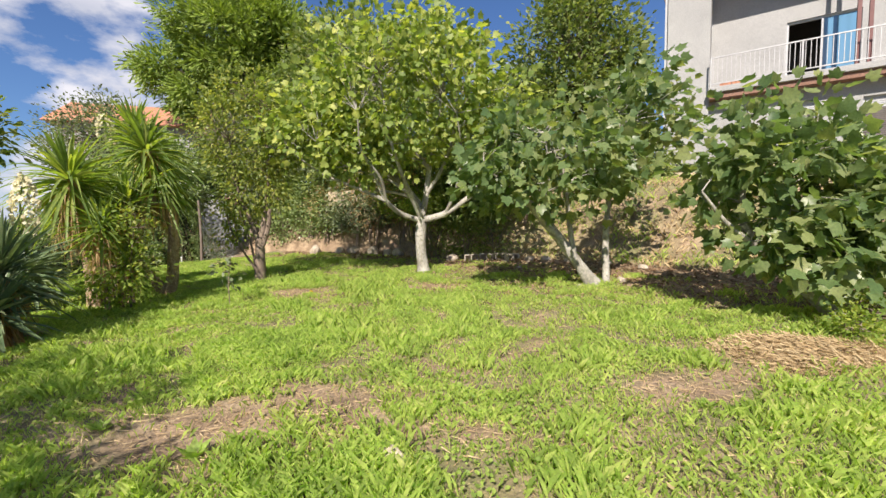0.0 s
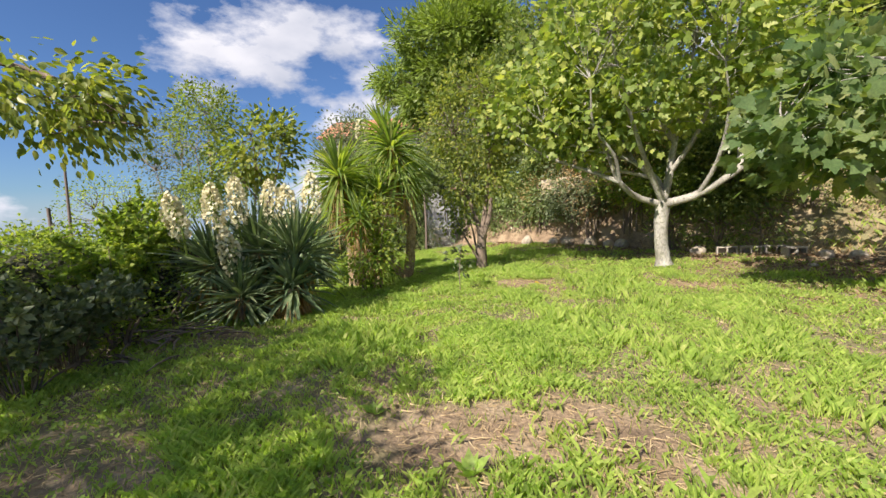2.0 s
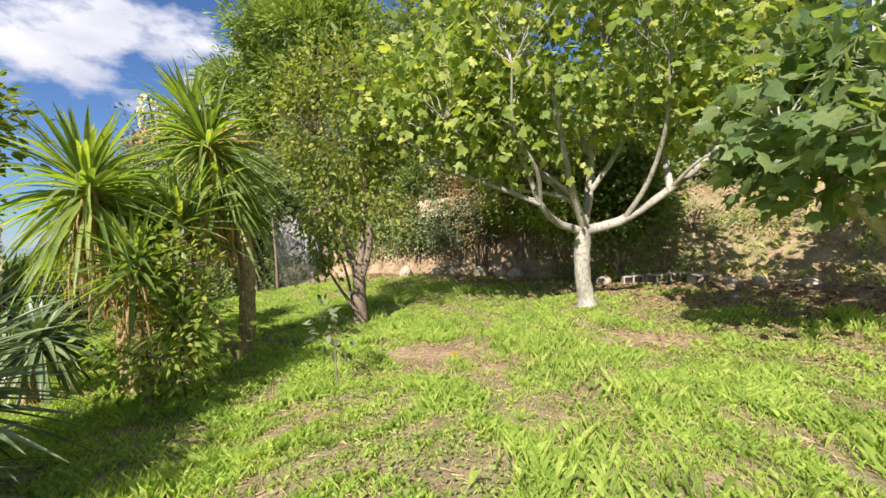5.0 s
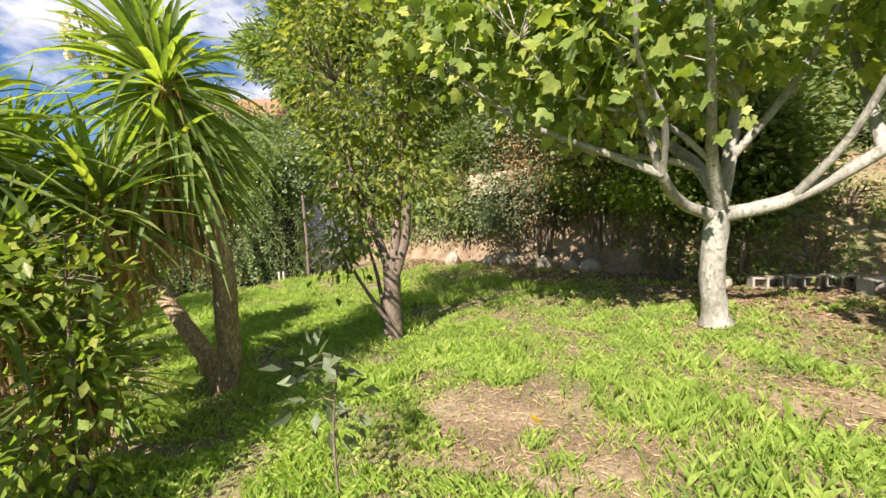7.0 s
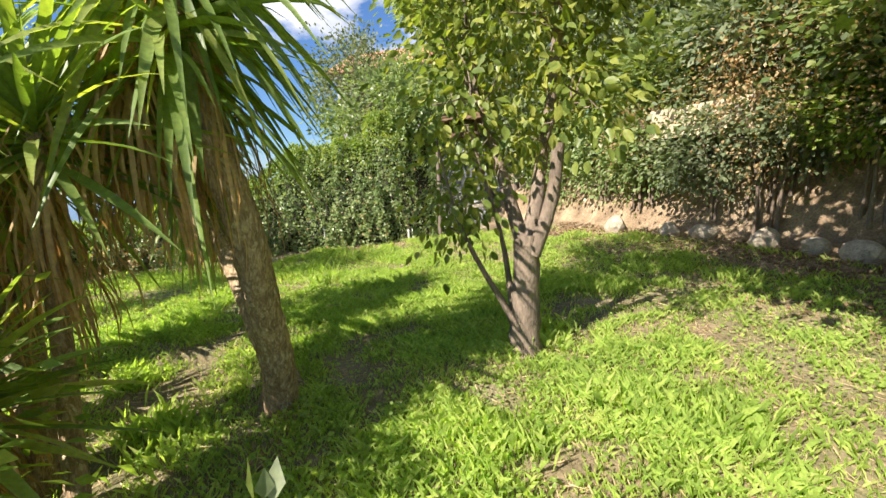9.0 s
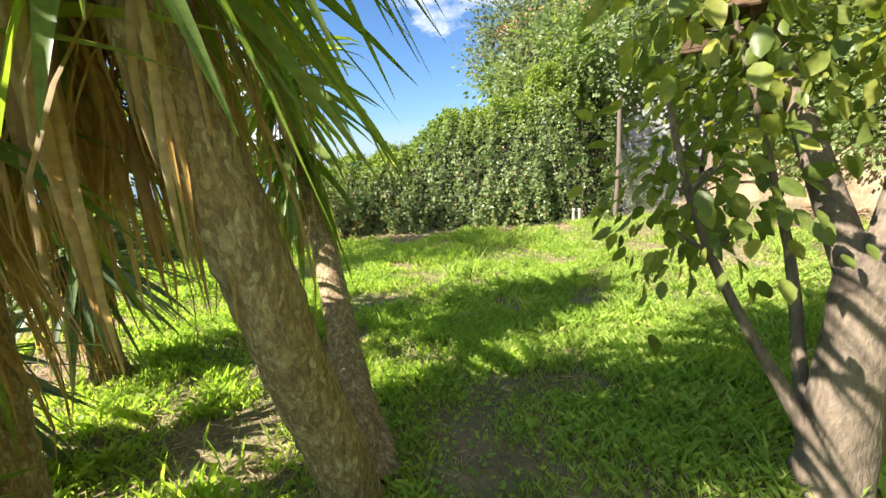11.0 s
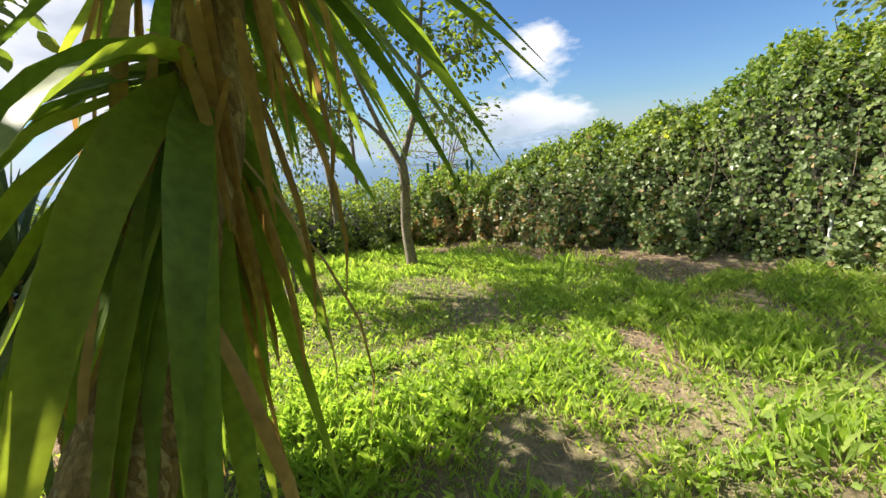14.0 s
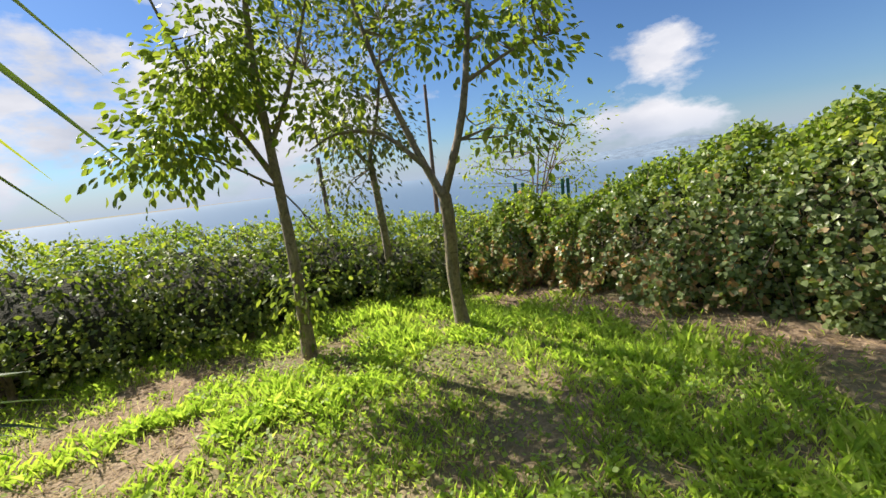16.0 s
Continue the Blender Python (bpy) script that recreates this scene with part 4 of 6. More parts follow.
tree("pear_tree", g(-4.03, 9.43), "pear tree with several dark stems fused at one base", "tree",
     ([(-4.02, 9.42, -0.04), (-4.03, 9.45, 0.45), (-4.03, 9.49, 0.95)], 0.125, 0.095),
     [([(-4.05, 9.48, 0.85), (-4.28, 9.65, 1.32), (-4.46, 9.75, 1.69), (-4.62, 9.85, 2.0), (-4.75, 9.8, 3.2)], 0.062, 0.014),
      ([(-4.03, 9.5, 0.85), (-4.0, 9.61, 1.18), (-4.03, 9.8, 1.5), (-3.95, 9.9, 2.3), (-3.95, 9.9, 3.4), (-4.05, 9.8, 4.2)], 0.072, 0.014),
      ([(-3.97, 9.46, 0.8), (-3.86, 9.56, 1.2), (-3.82, 9.6, 1.62)], 0.06, 0.045),
      ([(-4.06, 9.4, 0.12), (-4.15, 9.38, 0.36), (-4.32, 9.3, 0.69), (-4.49, 9.22, 1.11), (-4.7, 9.3, 1.7)], 0.034, 0.008),
      ([(-4.08, 9.42, 0.1), (-4.18, 9.5, 0.46), (-4.28, 9.55, 0.93), (-4.5, 9.45, 1.8)], 0.036, 0.009),
      ([(-3.95, 9.9, 2.3), (-3.7, 9.6, 2.9), (-3.5, 9.4, 3.6)], 0.026, 0.008),
      ([(-4.03, 9.8, 1.5), (-3.85, 9.6, 1.8), (-3.6, 9.3, 1.9)], 0.018, 0.005),
      ([(-4.46, 9.75, 1.69), (-4.35, 9.3, 1.95), (-4.4, 8.95, 1.9)], 0.014, 0.004)],
     [((-4.3, 9.9, 3.5), (1.25, 1.0, 1.4), 165), ((-4.4, 9.95, 2.1), (0.9, 0.6, 0.6), 20), ((-4.8, 9.9, 1.6), (0.45, 0.45, 0.45), 12), ((-3.6, 9.35, 1.9), (0.35, 0.35, 0.2), 6), ((-4.55, 9.35, 1.2), (0.25, 0.25, 0.3), 7), ((-4.4, 9.0, 1.85), (0.15, 0.15, 0.15), 4)],
     M_BARK_PEAR, M_PEAR, ROUND, 0.085, 36, 0.15, 0.008, 0.35)

tree("plum_tree", g(-9.58, 6.9), "slender fruit tree with thin dark trunk and small leaves", "tree",
     ([(-9.57, 6.9, -0.02), (-9.58, 6.91, 0.8), (-9.57, 6.9, 1.5), (-9.56, 6.88, 2.4)], 0.052, 0.03),
     [([(-9.57, 6.9, 1.45), (-9.45, 6.7, 1.9), (-9.35, 6.5, 2.3), (-9.25, 6.35, 2.9)], 0.026, 0.007),
      ([(-9.56, 6.88, 2.3), (-9.6, 6.9, 2.9), (-9.6, 6.9, 3.8)], 0.03, 0.008),
      ([(-9.57, 6.9, 1.7), (-9.7, 7.1, 2.2), (-9.85, 7.3, 2.9)], 0.024, 0.007),
      ([(-9.57, 6.9, 1.4), (-9.35, 6.55, 1.65), (-9.1, 6.2, 1.75)], 0.012, 0.003)],
     [((-9.58, 6.85, 3.6), (0.75, 0.7, 0.85), 60), ((-9.5, 6.7, 2.35), (0.35, 0.45, 0.4), 22), ((-9.3, 6.5, 1.95), (0.3, 0.35, 0.2), 10), ((-9.15, 6.3, 1.72), (0.25, 0.3, 0.1), 8), ((-9.57, 6.92, 0.55), (0.1, 0.1, 0.12), 3)],
     M_BARK_PLUM, M_PLUM, ROUND, 0.062, 64, 0.13, 0.006, 0.35)

tree("plum_tree", g(-10.15, 8.08), "fruit tree with grey forked trunk and open crown", "tree",
     ([(-10.15, 8.08, -0.02), (-10.1, 8.05, 0.5), (-10.0, 8.1, 0.95), (-9.95, 8.1, 1.2)], 0.058, 0.048),
     [([(-9.96, 8.1, 1.15), (-9.95, 7.9, 1.6), (-9.9, 7.7, 2.2), (-9.9, 7.5, 3.0)], 0.036, 0.01),
      ([(-9.95, 8.1, 1.2), (-10.0, 8.3, 1.8), (-10.05, 8.4, 2.5), (-10.1, 8.5, 3.2)], 0.035, 0.010),
      ([(-9.95, 8.0, 1.4), (-9.85, 7.7, 1.7), (-9.8, 7.35, 1.75), (-9.75, 7.1, 1.65)], 0.022, 0.006),
      ([(-10.03, 8.35, 2.0), (-10.2, 8.7, 2.2), (-10.4, 9.0, 2.3)], 0.016, 0.005)],
     [((-10.1, 7.9, 3.3), (0.7, 0.8, 0.6), 11), ((-10.3, 8.75, 2.4), (0.35, 0.4, 0.3), 14), ((-9.85, 7.4, 1.95), (0.35, 0.4, 0.2), 6), ((-10.0, 8.0, 2.5), (0.4, 0.5, 0.3), 12), ((-10.2, 8.6, 1.7), (0.2, 0.2, 0.15), 4)],
     M_BARK_PLUM, M_PLUM, ROUND, 0.07, 42, 0.13, 0.008, 0.35)

tree("plum_tree", g(-11.15, 6.95), "young fruit tree against the hedge", "tree",
     ([(-11.15, 6.95, -0.02), (-11.1, 6.95, 0.8), (-11.1, 6.9, 1.6)], 0.055, 0.035),
     [([(-11.1, 6.9, 1.5), (-11.0, 6.6, 2.0), (-10.9, 6.4, 2.6)], 0.025, 0.008), ([(-11.1, 6.9, 1.6), (-11.1, 7.1, 2.2), (-11.2, 7.2, 3.0)], 0.025, 0.008)],
     [((-11.1, 6.8, 3.2), (0.85, 0.85, 0.9), 44), ((-11.0, 6.85, 2.0), (0.5, 0.5, 0.35), 26), ((-11.0, 6.7, 1.3), (0.3, 0.3, 0.3), 6)],
     M_BARK_PLUM, M_OLIVE, OVAL, 0.065, 56, 0.16, 0.008, 0.35)

# a branch that reaches in over the brambles
# its three large crowns are unseen, placed to cast shade on the lawn
tree("walnut_tree", g(-7.0, -0.6), "overhanging tree among the brambles with drooping leafy boughs", "tree",
     ([(-7.0, -0.6, 0.0), (-6.9, -0.4, 1.2), (-6.7, 0.0, 2.5)], 0.11, 0.07),
     [([(-6.7, 0.0, 2.5), (-6.3, 1.2, 2.9), (-5.6, 2.4, 2.75), (-4.95, 2.8, 2.45), (-4.5, 2.95, 2.15)], 0.05, 0.005), ([(-6.75, -0.1, 2.2), (-6.5, 1.0, 2.7), (-5.9, 1.9, 2.7)], 0.04, 0.006), ([(-6.7, 0.0, 2.5), (-6.4, -0.8, 3.0), (-6.2, -1.4, 3.6)], 0.05, 0.01), ([(-6.7, 0.0, 2.5), (-5.6, -0.7, 3.0), (-4.4, -1.3, 3.3), (-3.3, -1.8, 3.3)], 0.06, 0.012)],
     [((-4.75, 2.8, 2.3), (0.35, 0.3, 0.2), 14), ((-5.2, 2.65, 2.4), (0.45, 0.35, 0.3), 20), ((-5.9, 2.1, 2.5), (0.55, 0.5, 0.35), 20), ((-6.2, -0.9, 3.3), (1.9, 1.5, 0.8), 150), ((-4.6, -0.8, 3.3), (1.7, 1.5, 0.6), 150), ((-3.3, -1.9, 3.25), (1.3, 1.1, 0.5), 70)],
     M_BARK_PEAR, M_PEAR, ROUND, 0.078, 34, 0.14, 0.007, 0.6)


tree("loquat_tree", g(-7.3, 6.4), "young fruit tree with broad olive-green leaves behind the yuccas", "tree",
     ([(-7.3, 6.4, -0.03), (-7.28, 6.4, 0.8), (-7.22, 6.42, 1.7)], 0.05, 0.035),
     [([(-7.22, 6.42, 1.6), (-7.0, 6.5, 2.2), (-6.85, 6.6, 2.9)], 0.024, 0.008), ([(-7.22, 6.42, 1.7), (-7.35, 6.35, 2.4), (-7.4, 6.3, 3.1)], 0.024, 0.008),
      ([(-7.25, 6.4, 1.5), (-7.5, 6.2, 2.0), (-7.8, 6.05, 2.4)], 0.02, 0.007)],
     [((-7.15, 6.45, 2.65), (0.6, 0.6, 0.65), 50), ((-7.7, 6.1, 2.3), (0.35, 0.35, 0.4), 16)],
     M_BARK_PEAR, M_PEAR, ROUND, 0.11, 20, 0.13, 0.008, 0.4)


def flower_spike(parent, foot, top, n=300):
    foot, top = np.array(foot), np.array(top)
    stem = attach("flower_stalk", tubes("flower_stalk", [line((foot, (foot + top) / 2 + rng.normal(size=3) * 0.02, top), 0.016, 0.006, 6)], M_SWORD, 6), parent)
    t = rng.random(n) ** 0.8
    r = 0.11 * np.sin(np.clip(t * 0.9 + 0.1, 0, 1) * np.pi) ** 0.6
    ph = rng.random(n) * 2 * np.pi
    c = foot + (0.28 + 0.72 * t)[:, None] * (top - foot) + np.stack((np.cos(ph) * r, np.sin(ph) * r, rng.normal(size=n) * 0.02), -1)
    way = np.stack((np.cos(ph) * 0.5, np.sin(ph) * 0.5, -0.8 + 0 * ph), -1) + rng.normal(size=(n, 3)) * 0.3
    attach("blossom", leaves("blossom", c, way, 0.052 * (0.7 + 0.6 * rng.random(n)), CLOVER, M_FLOWER, 0.2), parent, "cream bell-shaped flowers")


def yucca(base, label, stems, leaf, length, width, n, dead=60, group="yuccas", spread=(8, 125), sag=0.35, shun=None):
    """stems: (points, first radius, last radius) each ending in a head of sword leaves."""
    ob = thing("yucca", base, label, "yucca", group)
    for pts, r0, r1, scale in stems:
        l = line(pts, r0, r1, 14, 0.7)
        fine = line(pts, r0, r1, 70, 0.7)
        ringed = 1 + 0.35 * np.exp(-np.arange(70) * 0.18) + 0.025 * np.sin(np.arange(70) * 1.9 + np.sin(np.arange(70) * 0.7)) + 0.015 * rng.normal(size=70)
        attach("trunk", tubes("trunk", [(fine[0], fine[1] * ringed)], M_BARK_YUCCA, 22, 0.03), ob)
        axis = unit(l[0][-1] - l[0][-4]) + np.array((0, 0, 0.6))
        attach("leaf_head", swords("leaf_head", l[0][-1], axis, int(n * scale), length * scale, width, leaf, spread, sag, shun), ob)
        if dead:
            attach("dead_skirt", skirt("dead_skirt", l[0][9:], int(dead * 1.5 * scale), length * (0.7 if r0 > 0.05 else 0.5) * scale, width * 0.38, M_DEAD), ob, "hanging straw-coloured dead leaves")
    return ob


yA = yucca(g(-5.15, 7.9), "tall tree yucca with leaning thick trunk and skirt of dead leaves",
           [([(-5.15, 7.96, -0.05), (-4.98, 7.90, 0.3), (-4.85, 7.78, 0.78), (-4.76, 7.69, 1.2), (-4.78, 7.60, 1.65), (-4.92, 7.61, 2.1), (-5.1, 7.65, 2.6)], 0.105, 0.075, 1.0)],
           M_SWORD, 0.9, 0.05, 190, 100, sag=0.42, spread=(8, 140))
attach("leaf_head", swords("leaf_head", (-4.9, 7.52, 2.05), (0.0, -0.1, 1), 55, 0.75, 0.05, M_SWORD, (55, 140), 0.35), yA)
attach("leaf_head", swords("leaf_head", (-5.35, 7.75, 3.0), (-0.2, 0, 1), 64, 0.75, 0.05, M_SWORD, (8, 100), 0.25), yA)
thatch = line([(-4.92, 7.42, 1.62), (-5.0, 7.38, 1.85), (-5.1, 7.45, 2.2)], 0.1, 0.1, 16)[0]
attach("dead_skirt", skirt("dead_skirt", thatch, 170, 0.56, 0.022, M_DEAD), yA, "thick thatch of straw-coloured dead leaves")
attach("leaf_head", swords("leaf_head", (-4.88, 7.58, 2.15), (0.0, -0.1, 1), 40, 0.66, 0.058, M_SWORD, (105, 160), 0.4), yA)
flower_spike(yA, (-5.7, 7.6, 2.6), (-5.75, 7.55, 3.25), 160)
yucca(g(-5.24, 8.1), "tree yucca leaning low with a shaggy head of broad leaves",
      [([(-5.24, 8.12, -0.05), (-5.55, 8.14, 0.33), (-5.87, 8.21, 0.64), (-6.2, 8.27, 0.95), (-6.52, 8.28, 1.4), (-6.75, 8.27, 1.95)], 0.095, 0.06, 1.0)],
      M_SWORD, 0.70, 0.056, 125, 36, sag=0.4, spread=(8, 125), shun=(-0.95, 0.3, 0))
attach("leaf_head", swords("leaf_head", (-6.55, 8.28, 1.45), (-0.25, -0.1, 1), 84, 0.58, 0.06, M_SWORD, (95, 160), 0.5, None, (-0.25, 0.97, 0)), bpy.data.objects["yucca.001"])
attach("dead_skirt", skirt("dead_skirt", line([(-6.42, 8.3, 1.25), (-6.52, 8.31, 1.45), (-6.66, 8.31, 1.75)], 0.1, 0.1, 12)[0], 14, 0.5, 0.03, M_DEAD), bpy.data.objects["yucca.001"], "hanging straw-coloured dead leaves")
yucca(g(-5.47, 6.8), "branching tree yucca with a full head of green leaves",
      [([(-5.45, 6.75, -0.05), (-5.45, 6.7, 0.7), (-5.42, 6.55, 1.4), (-5.38, 6.42, 1.98)], 0.10, 0.065, 1.0), ([(-5.5, 6.9, -0.05), (-5.6, 6.95, 0.9), (-5.72, 6.98, 1.85)], 0.09, 0.06, 0.9)],
      M_SWORD, 0.9, 0.048, 175, 120, sag=0.36, spread=(8, 138))
yucca(g(-4.85, 6.35), "young yucca with two thin stems beside a sapling",
      [([(-4.95, 6.4, -0.03), (-4.97, 6.38, 0.6), (-4.92, 6.35, 1.3)], 0.04, 0.03, 1.0), ([(-5.0, 6.9, -0.03), (-5.02, 6.98, 0.8), (-5.05, 7.05, 1.68)], 0.045, 0.035, 1.15),
       ([(-4.9, 6.55, -0.03), (-4.85, 6.6, 0.4), (-4.8, 6.62, 0.75)], 0.04, 0.03, 0.9)],
      M_SWORD, 0.64, 0.042, 78, 80, sag=0.2, spread=(8, 120))
yucca(g(-7.28, 6.93), "dark green stocky yucca with a dense rounded head",
      [([(-7.3, 6.93, -0.04), (-7.26, 6.94, 0.45), (-7.18, 6.96, 0.9)], 0.11, 0.08, 1.0)], M_SWORD_BLUE, 0.70, 0.052, 160, 40, sag=0.28, spread=(6, 135))
yucca(g(-6.35, 6.45), "half-hidden low yucca with trailing leaves",
      [([(-6.35, 6.45, -0.04), (-6.3, 6.5, 0.3), (-6.25, 6.55, 0.62)], 0.08, 0.06, 1.0)], M_SWORD_BLUE, 0.55, 0.05, 110, 30, sag=0.5, spread=(15, 140))

yF = yucca(g(-5.25, 4.5), "clump of spineless yuccas in bloom with stiff grey-green leaves",
           [([(-4.9, 4.85, -0.03), (-4.88, 4.86, 0.4), (-4.88, 4.88, 0.78)], 0.11, 0.09, 1.0), ([(-5.45, 4.75, -0.03), (-5.5, 4.8, 0.4), (-5.5, 4.8, 0.85)], 0.10, 0.08, 1.0),
            ([(-5.32, 4.3, -0.03), (-5.28, 4.3, 0.12), (-5.25, 4.3, 0.30)], 0.10, 0.09, 0.8), ([(-5.85, 4.35, -0.03), (-5.9, 4.4, 0.35), (-5.9, 4.4, 0.7)], 0.10, 0.08, 0.95),
            ([(-4.72, 4.62, -0.03), (-4.68, 4.6, 0.2), (-4.66, 4.6, 0.42)], 0.09, 0.08, 0.7)],
           M_SWORD_BLUE, 0.84, 0.044, 190, 110, "flowering yuccas", (4, 120), 0.16)
for foot, top in (((-5.75, 3.95, 0.9), (-5.85, 3.85, 1.68)), ((-5.6, 4.3, 1.0), (-5.65, 4.25, 1.8)), ((-5.45, 4.5, 1.0), (-5.5, 4.5, 1.88)), ((-5.2, 4.85, 1.0), (-5.25, 4.85, 1.85)),
                  ((-5.0, 4.9, 0.95), (-5.02, 4.92, 1.78)), ((-4.8, 5.15, 1.0), (-4.82, 5.2, 1.95)), ((-5.25, 4.28, 0.4), (-5.35, 4.2, 1.22))):
    flower_spike(yF, foot, top)

# pale leafy growth round the young yucca's stems
ob = thing("climber", g(-4.85, 6.45), "pale leafy climber round the young yucca stems", "climber")
cc = clumps((-4.8, 6.38, 0.75), (0.5, 0.4, 0.72), 60, 0.3)
attach("twigwork", tubes("twigwork", twig_lines(cc, [line((g(-4.85, 6.42), (-4.85, 6.4, 1.2)), 0.015, 0.006, 6)], 0.005), M_TWIG, 4), ob)
attach("foliage", foliage("foliage", cc, 20, 0.1, 0.075, OVAL, M_BUSH, 0.5, 0.3), ob)

# saplings
for base, h, label in (((-4.75, 6.57), 1.5, "thin leafy sapling with reddish stem"), ((-3.35, 6.83), 0.78, "small seedling tree with pale green leaves")):
    b = np.array(g(*base))
    ob = thing("sapling", b, label, "sapling")
    top = b + ((0.3, -0.15, h) if h > 1 else (0.03, 0.05, h))
    st = line((b - (0, 0, 0.03), b + (0.5 * (top - b)[0] - 0.02, 0.5 * (top - b)[1] - 0.02, h * 0.5), top), 0.018 if h > 1 else 0.008, 0.005, 8)
    attach("stem", tubes("stem", [st], M_TWIG, 7, 0.03), ob)
    cc = b + (top - b) * (0.35 + 0.75 * rng.random((26, 1))) + rng.normal(size=(26, 3)) * (0.16, 0.16, 0.05) if h > 1 else b + np.stack((rng.normal(size=9) * 0.1, rng.normal(size=9) * 0.1, h * (0.5 + 0.5 * rng.random(9))), -1)
    attach("twigwork", tubes("twigwork", twig_lines(cc, [st], 0.005), M_TWIG, 4), ob)
    attach("leaves", foliage("leaves", cc, 9 if h > 1 else 7, 0.06, 0.075 if h > 1 else 0.105, OVAL, M_PEAR if h > 1 else M_OLIVE, 0.6, 0.3), ob)

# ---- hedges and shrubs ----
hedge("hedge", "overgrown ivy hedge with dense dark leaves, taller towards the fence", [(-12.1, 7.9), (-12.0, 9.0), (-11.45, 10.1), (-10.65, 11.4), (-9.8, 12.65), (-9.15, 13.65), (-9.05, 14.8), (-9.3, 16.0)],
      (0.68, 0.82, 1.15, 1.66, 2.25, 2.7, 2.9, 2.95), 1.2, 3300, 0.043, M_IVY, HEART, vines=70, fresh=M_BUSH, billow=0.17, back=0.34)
# dark leaf paints the face's shade, brighter leaf the sunlit top
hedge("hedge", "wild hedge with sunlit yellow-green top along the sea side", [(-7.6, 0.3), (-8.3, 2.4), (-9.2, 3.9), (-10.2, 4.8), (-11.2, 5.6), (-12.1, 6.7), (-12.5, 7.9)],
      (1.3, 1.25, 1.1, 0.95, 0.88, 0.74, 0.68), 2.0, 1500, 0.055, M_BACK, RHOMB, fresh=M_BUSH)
hedge("bramble_bank", "tangled bramble and bush thicket beside the lawn", [(-6.0, -2.4), (-6.1, -0.6), (-6.5, 0.9), (-6.9, 2.2), (-7.1, 3.4), (-7.3, 4.8)],
      (0.8, 0.85, 0.9, 1.05, 1.25, 1.3), 1.4, 1300, 0.055, M_BUSH, RHOMB, "bramble")


def shrub(name, centre, radius, n, per, size, leaf, label, shape=OVAL, category="shrub", spread=0.2, core=True):
    gz = land_at(centre[0], centre[1])
    ob = thing(name, (centre[0], centre[1], gz), label, category)
    c = clumps(centre, radius, n, 0.6)
    c[:, 2] = np.maximum(c[:, 2], land(c[:, 0], c[:, 1]) + 0.05)
    stems = []
    for k in range(5):
        a = rng.random() * 6.28
        stems.append(line(((centre[0] + 0.15 * math.cos(a), centre[1] + 0.15 * math.sin(a), gz - 0.05), (centre[0] + 0.2 * math.cos(a) * radius[0], centre[1] + 0.2 * math.sin(a) * radius[1], (gz + centre[2]) / 2),
                           (centre[0] + 0.5 * math.cos(a) * radius[0], centre[1] + 0.5 * math.sin(a) * radius[1], centre[2] + 0.3 * radius[2])), 0.028, 0.012, 7))
    attach("stemwork", tubes("stemwork", stems, M_BARK_PEAR, 6, 0.04), ob)
    attach("twigwork", tubes("twigwork", twig_lines(c, stems, 0.012), M_TWIG, 4), ob)
    p = foliage("foliage", c, per, spread, size, shape, leaf, 0.5, 0.25, centre)
    attach("foliage", p, ob)
    return ob


for cx, cy, cz, rx, ry, rz, mt, lab in (
        (-5.6, 17.6, 2.6, 1.7, 1.3, 1.6, M_BACK, "dark evergreen shrub above the earth bank"), (-3.6, 16.2, 2.6, 1.6, 1.2, 1.3, M_BACK, "dense green shrub hanging over the earth bank"),
        (-2.0, 15.3, 2.9, 1.5, 1.2, 1.5, M_OLIVE, "grey-green shrub on the bank top"), (-0.4, 14.2, 2.7, 1.5, 1.1, 1.3, M_BACK, "tangled shrub overhanging the bank"),
        (0.9, 13.3, 2.2, 1.1, 0.9, 1.2, M_BACK, "leafy shrub on the bank beside the fig tree"), (-4.4, 17.9, 4.3, 2.0, 1.6, 1.7, M_OLIVE, "tall grey-green bush behind the bank"),
        (-1.0, 16.4, 4.6, 2.2, 1.6, 1.9, M_BACK, "tall dark bush behind the bank"), (1.8, 15.2, 4.0, 1.8, 1.4, 1.7, M_BACK, "tall bush on the upper slope"),
        (-7.6, 17.6, 2.9, 1.6, 1.4, 1.7, M_OLIVE, "pale twiggy bush by the fence"), (-10.6, 15.6, 2.8, 1.8, 1.5, 1.6, M_IVY, "ivy-clad bush at the hedge end"),
        (-9.0, 18.6, 4.2, 1.9, 1.5, 1.9, M_OLIVE, "tall grey-leaved bush behind the fence"),
        (3.4, 16.2, 3.6, 1.7, 1.3, 1.5, M_BACK, "leafy bush on the upper slope"), (6.6, 15.2, 3.4, 1.4, 1.2, 1.3, M_BACK, "leafy bush beside the house"), (5.0, 14.6, 2.6, 1.2, 1.0, 0.9, M_OLIVE, "grey-green bush on the dry slope")):
    shrub("shrub", (cx, cy, cz), (rx, ry, rz), 70, 165, 0.125, mt, lab, RHOMB, "shrub", (0.27, 0.27, 0.2))
for cx, cy, cz, r in ((-2.9, 15.3, 2.6, 0.9), (-7.3, 18.6, 4.6, 1.5), (0.3, 13.7, 2.9, 0.8), (-9.9, 19.6, 5.0, 1.4), (-2.3, 14.25, 1.9, 0.75), (-1.0, 13.55, 2.35, 0.8), (-4.2, 15.5, 1.9, 0.6), (-0.9, 14.0, 3.1, 0.8), (-2.4, 14.6, 2.9, 0.8)):
    shrub("dry_bush", (cx, cy, cz), (r, r * 0.8, r), 60, 26, 0.06, M_DEAD, "dry brown twiggy bush on the slope", RHOMB, "bush", 0.17)
